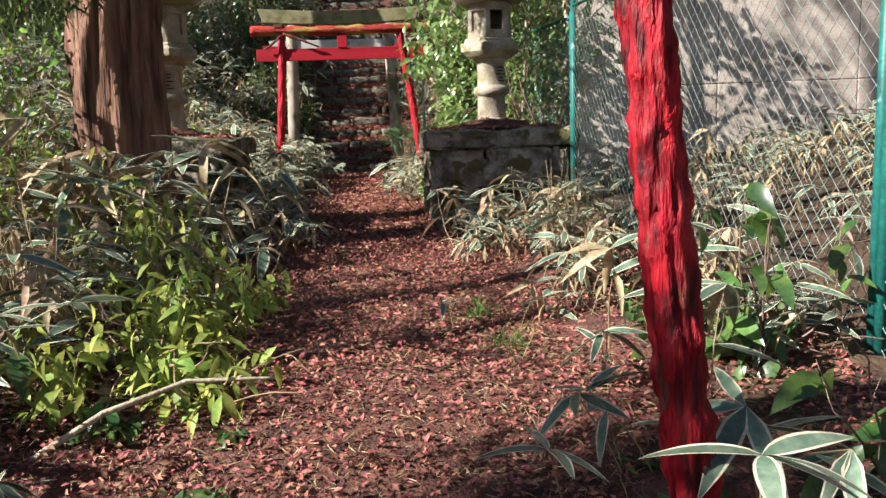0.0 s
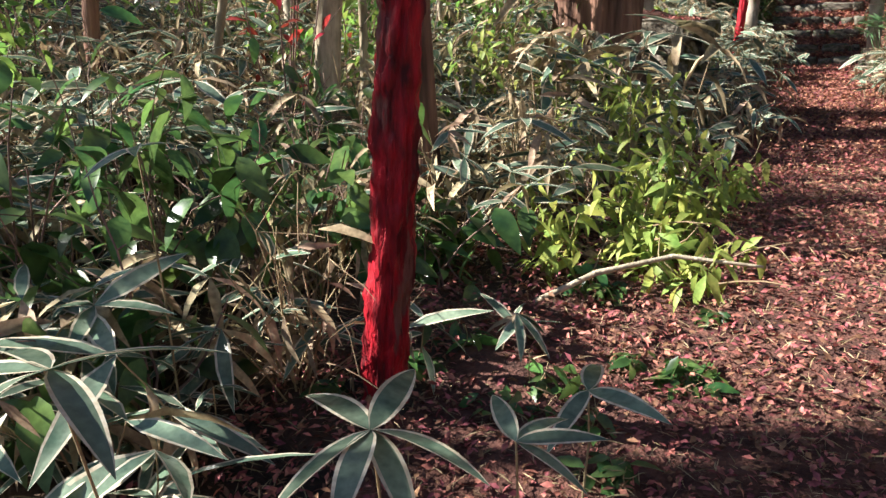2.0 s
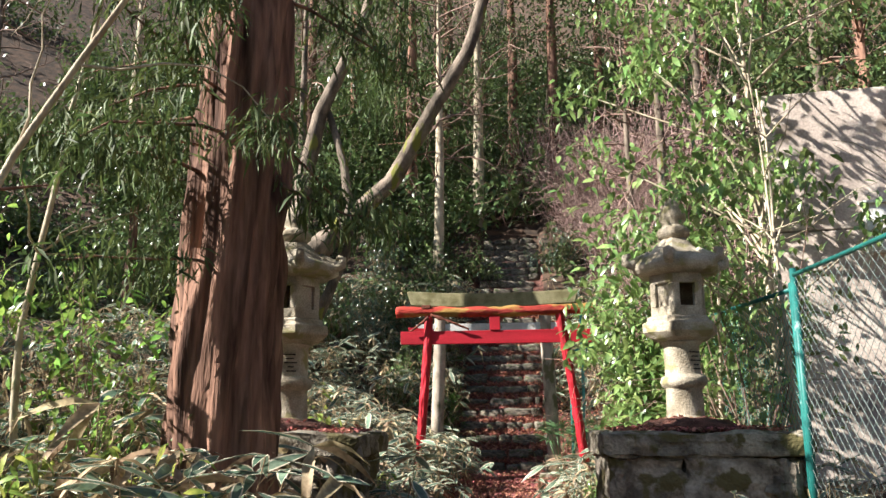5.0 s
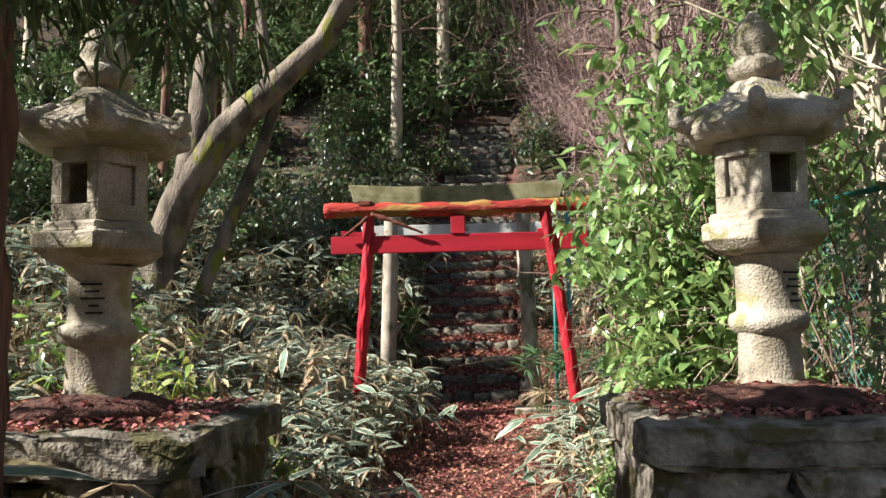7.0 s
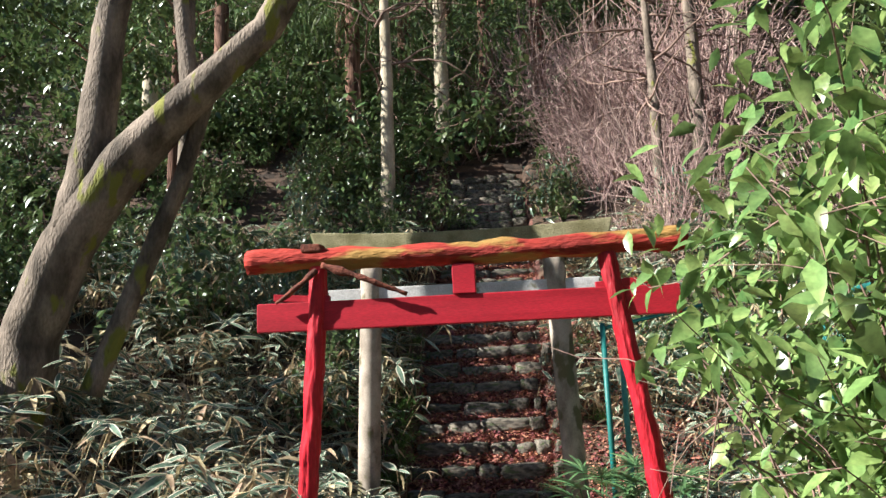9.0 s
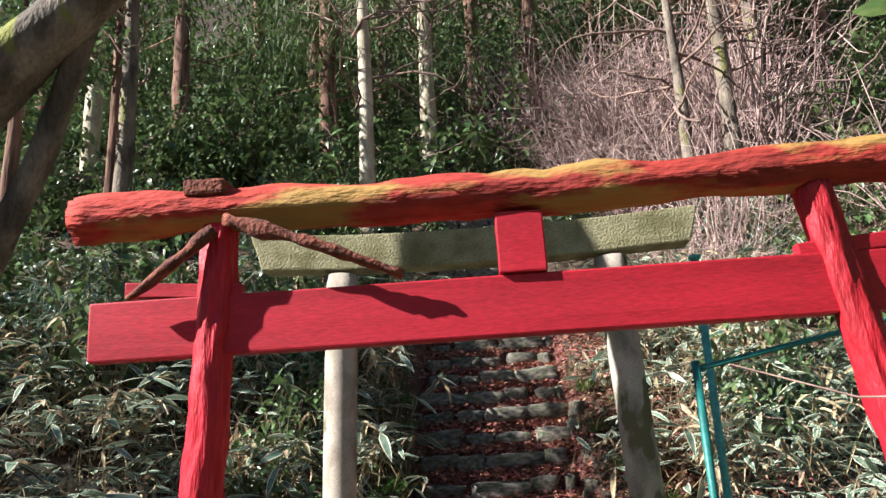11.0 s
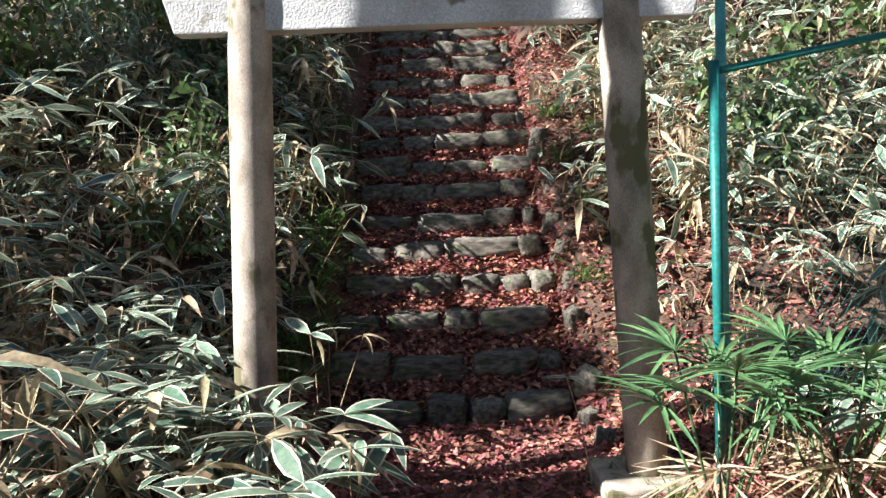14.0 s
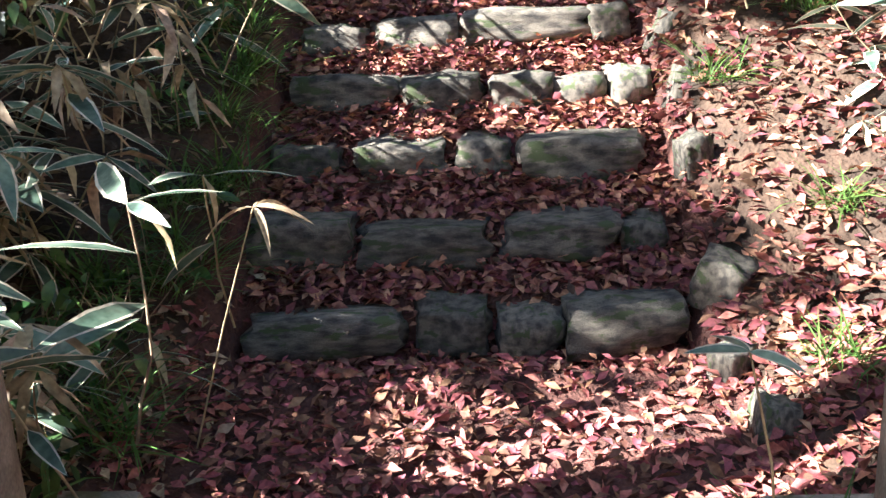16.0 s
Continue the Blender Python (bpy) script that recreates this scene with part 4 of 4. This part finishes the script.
# shared hillside shrubs
protos = [twig_bush("hill_shrub", "dense dark evergreen shrub on the wooded slope", B, (0, 0, 0), (0.8, 0.8, 1.2), np.random.default_rng(40 + i), BROAD_T, DARK_LEAF, 650, stems=10, scale=1.1, group="shrubs on the slope") for i in range(3)]
bare = [twig_bush("bare_shrub", "leafless purplish shrub of fine twigs on the slope", B, (0, 0, 0), (1.0, 1.0, 2.2), np.random.default_rng(50 + i), SMALL_T, PURPLE_TWIG, 0, stem_m=PURPLE_TWIG, stems=36, thick=0.009, group="bare shrubs on the slope") for i in range(2)]
pale = [twig_bush("dry_shrub", "dry pale bamboo thicket on the upper slope", B, (0, 0, 0), (0.8, 0.8, 1.2), np.random.default_rng(60 + i), DRY_T, SASA, 420, stem_m=STEM, stems=26, scale=0.9, group="dry thickets on the slope") for i in range(2)]
used = set()

def put(protos_, x, y, s, g):
    ob = protos_[int(g.integers(0, len(protos_)))]
    m = pose(x, y, gz(x, y) - 0.03, 0, 0, g.uniform(0, 360))
    if ob not in used:
        used.add(ob)
        ob.scale = (s, s, s)
        ob.matrix_basis = m @ Matrix.Diagonal((s, s, s, 1))
        return ob
    c = copy_thing(ob, m)
    c.matrix_basis = m @ Matrix.Diagonal((s, s, s, 1))
    return c

g = np.random.default_rng(31)
for _ in range(330):
    x, y = g.uniform(-13, 12), g.uniform(-7, 18)
    o = x - float(path_x(y))
    if abs(o) < (1.5 if y < 9 else 1.0) or (x > -5.6 and y < 5.5 and x < 3.6) or (x > 2 and y < 3.5) or (x < 0 and y < -2 and x > -5):
        continue
    if x > 1.6 and y > 6.5 and x < 8 and g.uniform() < 0.55:
        put(bare, x, y, g.uniform(0.9, 1.5), g)
    elif y < 12 and x > -5 and g.uniform() < 0.4:
        put(pale, x, y, g.uniform(0.7, 1.1), g)
    else:
        put(protos, x, y, g.uniform(0.8, 1.7), g)

for _ in range(150):
    x, y = g.uniform(-18, 15), g.uniform(11, 30)
    if abs(x - 0.25) < 1.0 and y < 13.5:
        continue
    put(bare if 2 < x < 7 and y < 17 else protos, x, y, g.uniform(1.6, 3.0), g)
for _ in range(45):
    x, y = g.uniform(-16, -6.2), g.uniform(-14, 8)
    put(protos, x, y, g.uniform(0.9, 1.6), g)

# far thicket that closes the slope beyond the undergrowth
far = [(x, y, gz(x, y) + h) for x, y, h in zip(g.uniform(-34, -13, 90), g.uniform(-8, 22, 90), g.uniform(0.6, 1.8, 90))]
places = np.concatenate([cloud(210, c, (1.7, 1.7, 1.3), g, 0.3) for c in far])
rot, pl = frames(g.uniform(0, 6.28, len(places)), g.uniform(-1.0, 0.3, len(places)), g.normal(size=len(places)) * 0.5, g.uniform(1.8, 3.4, len(places)), places)
v, f, _ = scatter(BROAD_T, rot, pl)
tagged(link_mesh("far_thicket", v, f, DARK_LEAF), "dense evergreen thicket on the far slope", "thicket", kind="stuff")
for _ in range(12):
    put(bare, g.uniform(0.9, 4.2), g.uniform(11, 16), g.uniform(1.4, 2.0), g)
for _ in range(26):
    put(protos, g.uniform(-9, -5.4), g.uniform(1.5, 8), g.uniform(0.7, 1.2), g)
for _ in range(14):
    put(bare, g.uniform(1.6, 5.5), g.uniform(9, 15), g.uniform(0.9, 1.4), g)

# ---- bamboo grass ----
LABEL = "bamboo grass with broad dark leaves edged in pale cream"
sasa = [sasa_plant("bamboo_grass", LABEL, np.random.default_rng(70 + i), culms=9, spread=0.30, tall=0.5, dry=0.25) for i in range(4)]
sasa_dry = [sasa_plant("bamboo_grass", "half-withered bamboo grass with pale dry leaves and stems", np.random.default_rng(80 + i), culms=9, spread=0.32, tall=0.45, dry=0.6) for i in range(3)]
g = np.random.default_rng(32)
count = 0
for _ in range(4000):
    x, y = g.uniform(-5.8, 4.5), g.uniform(-11.6, 9.0)
    o = x - float(path_x(y))
    edge = 0.95 if y < -6 else (0.85 if y < 2.5 else ((1.15 if y < 3.4 else 1.4) if o < 0 else 1.1))
    if abs(o) < edge + 0.1 * g.normal() or (0.75 < x < 2.5 and -5.7 < y < -3.2) or (abs(x + 1.66) < 0.66 and abs(y + 4.2) < 0.66) or (x > 2.3 and y < 1) or (x > 0 and y < -9.5):
        continue
    if (y < -9.3 and -1.5 < x < 3) or (y < -7.5 and x > 0 and g.uniform() < 0.5):
        continue
    if (0.2 < y < 4 and 0.3 < o < 1.8) or (2.0 < y < 3.5 and -1.2 < o < 0) or (1.5 < y < 7 and 0.5 < o < 1.9 and g.uniform() < 0.75):
        continue
    if abs(x + 1.66) < 0.55 and abs(y + 5.58) < 0.55:
        continue
    put(sasa_dry if (y < -2 and g.uniform() < 0.6) or g.uniform() < 0.20 else sasa, x, y, g.uniform(0.75, 1.25) if y < -1 else g.uniform(1.0, 1.5), g)
    count += 1
    if count > 880:
        break

g = np.random.default_rng(35)
for _ in range(170):
    x, y = g.uniform(-4.2, 2.2), g.uniform(-11.3, 6)
    o = x - float(path_x(y))
    if abs(o) < 1.15 or (y < -9.2 and -1.2 < x) or (0.7 < x < 2.5 and -5.7 < y < -3.1) or (abs(x + 1.66) < 0.8 and abs(y + 4.2) < 0.8):
        continue
    put(tangles, x, y, g.uniform(0.5, 1.3), g)

# single bamboo grass sprays close to the walk
g = np.random.default_rng(33)
for x, y, s, h in ((1.30, -11.1, 1.3, 0.45), (1.5, -10.6, 1.2, 0.5), (1.25, -10.2, 1.1, 0.5), (1.6, -9.9, 1.2, 0.6), (1.35, -9.4, 1.1, 0.55), (-0.9, -10.6, 1.0, 0.3), (-0.6, -10.2, 0.9, 0.25), (-1.2, -10.9, 1.0, 0.35), (-1.08, -11.65, 1.35, 0.5), (-1.2, -11.45, 1.2, 0.45), (-1.0, 1.6, 1.1, 0.5), (-1.2, 1.2, 1.1, 0.5)):
    sasa_plant("bamboo_grass", LABEL, g, culms=2, spread=0.08, tall=h, dry=0.1, at=(x, y, gz(x, y)), leaves=6, grow=s)

def sasa_spray(tip, foot, turns, size, lift=0.1, dry=False):
    """One culm from its foot to a tip that carries a fan of leaves at the given turns in degrees."""
    t = thing("bamboo_grass", "withered bamboo grass sprig with curled straw leaves" if dry else LABEL, "bamboo grass", "bamboo grass beside the walk", (foot[0], foot[1], gz(*foot)))
    top = Vector(tip) - Vector((foot[0], foot[1], gz(*foot)))
    pts = [Vector((0, 0, -0.03)), top * 0.5 + Vector((0.01, 0.0, 0.03)), top]
    v, f = tube(pts, (0.0035, 0.003, 0.0022), 6, step=0.05)
    link_mesh("culm", v, f, STEM, t)
    for k, a in enumerate(turns):
        rot, pl = frames(np.array([radians(a)]), np.array([lift + 0.22 * math.sin(k * 2.4)]), np.array([0.35 * math.sin(k * 1.7)]), np.array([size * (1 - 0.07 * (k % 3))]), np.array([top]))
        v, f, sl = scatter(NEAR_DRY_T if dry else NEAR_SASA_T, rot, pl)
        link_mesh("leaf", v, f, [DRY_LEAF if dry else SASA, SASA_EDGE], t, slots=sl)

NEAR_SASA_T = leaf_template(0.205, 0.048, 9, 0.15, 0.26, True)
NEAR_DRY_T = leaf_template(0.17, 0.026, 8, 0.6, 0.6)
for tip, foot, turns, size in (((-0.76, -12.0, 0.13), (-0.80, -11.85), (-150, -75, -20, 35, 160), 1.25), ((-0.43, -11.68, -0.05), (-0.45, -11.60), (150, 95, -40, -15, -75, -110), 1.25),
                               ((-0.23, -11.04, -0.22), (-0.25, -11.00), (100, -30, -100), 1.15), ((-0.24, -11.5, -0.12), (-0.26, -11.45), (75, 20, -10, 130), 0.85), ((-1.25, -11.33, 0.33), (-1.28, -11.25), (80, -50, -100), 0.85),
                               ((1.13, -11.38, 0.07), (1.20, -11.20), (155, 8, -30, -65, -110), 1.0), ((0.80, -8.53, -0.26), (0.86, -8.45), (60, -130, -95), 0.8), ((0.86, -10.9, -0.10), (0.95, -10.8), (170, 100, -30, -80), 0.85),
                               ((-0.59, 2.14, 0.47), (-0.66, 2.25), (135, 40, 12, -8, -30, 175), 1.4), ((-0.82, 1.85, 0.55), (-0.85, 1.95), (160, 60, 10, -60), 1.1), ((0.46, 2.85, 0.42), (0.60, 2.95), (110, -60, -30, 190), 0.6), ((-0.9, 1.3, 0.50), (-0.95, 1.4), (20, -40, 100, 200), 1.0), ((-0.72, 1.35, 0.42), (-0.78, 1.45), (0, 60, -70, 140), 1.0)):
    sasa_spray(tip, foot, turns, size)
sasa_spray((-0.62, 3.44, 0.58), (-0.90, 3.5), (20, -5, -55, 75, 175), 0.9, 0.0, True)

for k in range(17):
    y = 3.5 + 0.36 * k
    x = float(path_x(y)) - 1.48 - 0.16 * (k % 3)
    put(sasa, x, y, g.uniform(1.2, 1.6), g)
for k in range(12):
    y = 5.0 + 0.6 * k
    put(protos, float(path_x(y)) - 2.1 - 0.2 * (k % 2), y, g.uniform(0.75, 1.0), g)
for k in range(26):
    y = g.uniform(3.4, 8.5)
    put(sasa_dry, float(path_x(y)) + g.uniform(1.0, 2.4), y, g.uniform(0.5, 0.8), g)
for x, y in ((-1.35, -6.3), (-1.75, -6.35), (-2.1, -6.2), (-1.0, -6.4), (-1.5, -6.7), (-0.95, -5.2), (-1.9, -6.8), (-1.15, -6.9), (-2.3, -5.6), (-2.5, -6.6), (-1.6, -6.15), (-2.0, -7.1), (-1.3, -7.2)):
    put(sasa_dry, x, y, g.uniform(1.5, 2.1), g)

# dry undergrowth between the fence and the wall
for _ in range(48):
    x, y = g.uniform(2.7, 6.0), g.uniform(-9.4, -2.9)
    put(sasa_dry if g.uniform() < 0.7 else sasa, x, y, g.uniform(0.7, 1.1), g)

# palm-like fan plant by the gate
def fan_palm(x, y):
    t = thing("fan_palm", "young green fan palm with split fronds beside the post", "palm", "fan palms", at=(x, y, gz(x, y)))
    gg = np.random.default_rng(3)
    for k in range(8):
        a = k * 0.85 + 0.4
        tip = Vector((math.cos(a) * 0.24, math.sin(a) * 0.24, 0.62 + 0.10 * (k % 3)))
        v, f = tube([(0, 0, 0), tip * 0.6, tip], (0.008, 0.006, 0.005), 6)
        link_mesh("stalk", v, f, PALM, t)
        n = 14
        fan = np.linspace(-1.9, 1.9, n)
        rot, pl = frames(a + fan, 0.15 + 0.55 * np.cos(fan), gg.normal(size=n) * 0.2, gg.uniform(0.85, 1.1, n), np.tile(np.array(tip), (n, 1)))
        v, f, s = scatter(leaf_template(0.31, 0.026, 4, 0.5, 0.35), rot, pl)
        link_mesh("frond", v, f, PALM, t)
    dry = 40
    rot, pl = frames(gg.uniform(0, 6.28, dry), gg.uniform(-0.2, 0.6, dry), gg.normal(size=dry), np.full(dry, 1.2), np.zeros((dry, 3)) + np.array((0, 0, 0.34)))
    v, f, s = scatter(leaf_template(0.26, 0.010, 3, 0.4, 0.9), rot, pl)
    link_mesh("dry_skirt", v, f, DRY_LEAF, t, "skirt of withered straw-coloured fronds")

fan_palm(0.98, 2.12)
fan_palm(1.42, 2.0)

# grass tufts
def grass_tuft(x, y, s, n=70):
    t = thing("grass_tuft", "tuft of fine green grass on the bank", "grass", "grass tufts", (x, y, gz(x, y)))
    rot, pl = frames(g.uniform(0, 6.28, n), g.uniform(0.5, 1.4, n), g.normal(size=n) * 0.3, s * g.uniform(0.6, 1.2, n), g.normal(size=(n, 3)) * np.array((0.05, 0.05, 0)))
    v, f, _ = scatter(BLADE_T, rot, pl)
    link_mesh("grass_mass", v, f, GRASS, t)

for x, y, s in ((-1.05, 4.6, 1.2), (-1.08, 5.0, 1.2), (-1.1, 4.2, 1.1), (-1.12, 4.8, 1.0), (-1.1, 5.3, 1.1), (-1.2, 4.4, 1.0), (0.72, 3.0, 0.8), (0.95, 4.9, 0.9), (1.0, 6.2, 1.2), (1.1, 5.6, 1.0), (1.25, 4.3, 0.9), (1.4, 5.1, 1.1), (0.98, 6.9, 1.2), (1.3, 6.5, 1.0), (1.05, 3.7, 0.8), (-1.1, 5.6, 1.1), (-1.12, 6.4, 1.1), (0.9, 2.55, 0.8), (1.1, -8.9, 0.7), (1.0, -8.3, 0.7)):
    grass_tuft(x, y, s)

for k in range(26):
    y = g.uniform(3.1, 7.2)
    grass_tuft(float(path_x(y)) - g.uniform(1.08, 1.45), y, g.uniform(0.7, 1.1), 55)
# small leafy plants beside the steps and under the first gate
low = [(float(path_x(y)) - g.uniform(1.12, 1.7), y, g.uniform(0.22, 0.42)) for y in g.uniform(3.0, 6.8, 22)] + [(g.uniform(-1.1, 0.0), y, g.uniform(0.10, 0.22)) for y in g.uniform(-10.9, -9.3, 16)] + [(g.uniform(1.05, 1.9), y, g.uniform(0.15, 0.35)) for y in g.uniform(-10.6, -7.5, 12)]
for x, y, h in low:
    bush_at(x, y, "leafy_seedling", "small green leafy seedling among fallen leaves", "seedling", (h * 0.7, h * 0.7, h), g, leaf_template(0.085, 0.036, 4, 0.2, 0.3), UNDER_LEAF, 22, stem_m=STEM, stems=4, scale=1.0, thick=0.003, group="seedlings on the banks")

# fallen branch on the bank
v, f = tube([(-0.75, -9.9, 0.0), (-0.55, -9.75, 0.10), (-0.28, -9.6, 0.16), (0.05, -9.55, 0.14)], (0.012, 0.012, 0.010, 0.006), 8, 0.15, 12, 2, step=0.04)
fb = link_mesh("fallen_branch", [Vector((p[0], p[1], p[2] + gz(-0.4, -9.7) + 0.02)) for p in v], f, PALE_BARK)
tagged(fb, "pale bent dead branch lying by the path", "branch")

# ---- leaf litter ----
def litter(name, label, n, xr, yr, mat, g, spread=None, scale=1.0, on_steps=False):
    y = g.uniform(*yr, n)
    x = path_x(y) + (g.normal(size=n) * spread if spread else g.uniform(*xr, n))
    if on_steps:
        z = ground_z(x, y) + g.uniform(0.005, 0.05, n)
    else:
        z = ground_z(x, y) + 0.008 + g.uniform(-0.005, 0.03, n)
    rot, pl = frames(g.uniform(0, 6.28, n), g.normal(size=n) * 0.35, g.normal(size=n) * 0.6, scale * g.uniform(0.6, 1.4, n), np.stack([x, y, z], 1))
    v, f, s = scatter(LITTER_T, rot, pl)
    tagged(link_mesh(name, v, f, mat), label, "leaf litter", kind="stuff")

g = np.random.default_rng(34)
litter("leaf_litter", "reddish-brown fallen leaves covering the path", 44000, (-1.7, 1.9), (-12.5, -6.0), LITTER, g, None, 0.6)
litter("leaf_litter", "reddish-brown fallen leaves covering the path", 22000, (-1.2, 1.2), (-6.0, 2.0), LITTER, g, None, 0.8)
litter("leaf_litter", "reddish-brown fallen leaves at the foot of the steps", 9000, (-1.2, 1.3), (1.5, 4.1), LITTER, g, None, 1.0)
litter("leaf_litter", "reddish-brown fallen leaves on the stone steps", 38000, (-1.02, 0.72), (4.05, 10.0), LITTER, g, None, 1.15, True)
litter("leaf_litter", "brown fallen leaves on the bank beside the steps", 18000, (0.6, 2.6), (2.0, 8.5), LITTER, g, None, 1.1)
litter("leaf_litter", "brown fallen leaves on the wooded bank", 14000, (-4.5, -0.9), (-9.5, 8.0), DRY_LEAF, g, None, 1.2)

for cx, cy in ((1.74, -3.95), (-1.66, -4.20)):
    n = 1500
    x, y = g.uniform(-0.66, 0.66, n), g.uniform(-0.62, 0.62, n)
    z = 0.655 + 0.10 * np.clip(1 - (x ** 2 + y ** 2) / 0.18, 0, 1) + g.uniform(0, 0.025, n)
    rot, pl = frames(g.uniform(0, 6.28, n), g.normal(size=n) * 0.3, g.normal(size=n) * 0.5, g.uniform(0.6, 1.3, n), np.stack([x + cx, y + cy, z], 1))
    v, f, _ = scatter(LITTER_T, rot, pl)
    tagged(link_mesh("leaf_litter", v, f, LITTER), "reddish fallen leaves heaped on the pedestal slab", "leaf litter", kind="stuff")

# fine dry grass and leaf fragments over the start of the path
g = np.random.default_rng(36)
n = 16000
y = g.uniform(-12.2, -6.5, n)
x = g.uniform(-2.2, 2.2, n)
rot, pl = frames(g.uniform(0, 6.28, n), g.normal(size=n) * 0.3, g.normal(size=n) * 0.8, g.uniform(0.4, 1.0, n), np.stack([x, y, ground_z(x, y) + g.uniform(0.005, 0.04, n)], 1))
v, f, _ = scatter(leaf_template(0.08, 0.005, 2, 0.3, 0.3), rot, pl)
tagged(link_mesh("dry_grass_litter", v, f, STEM), "fine dry grass scattered over the soil", "leaf litter", kind="stuff")
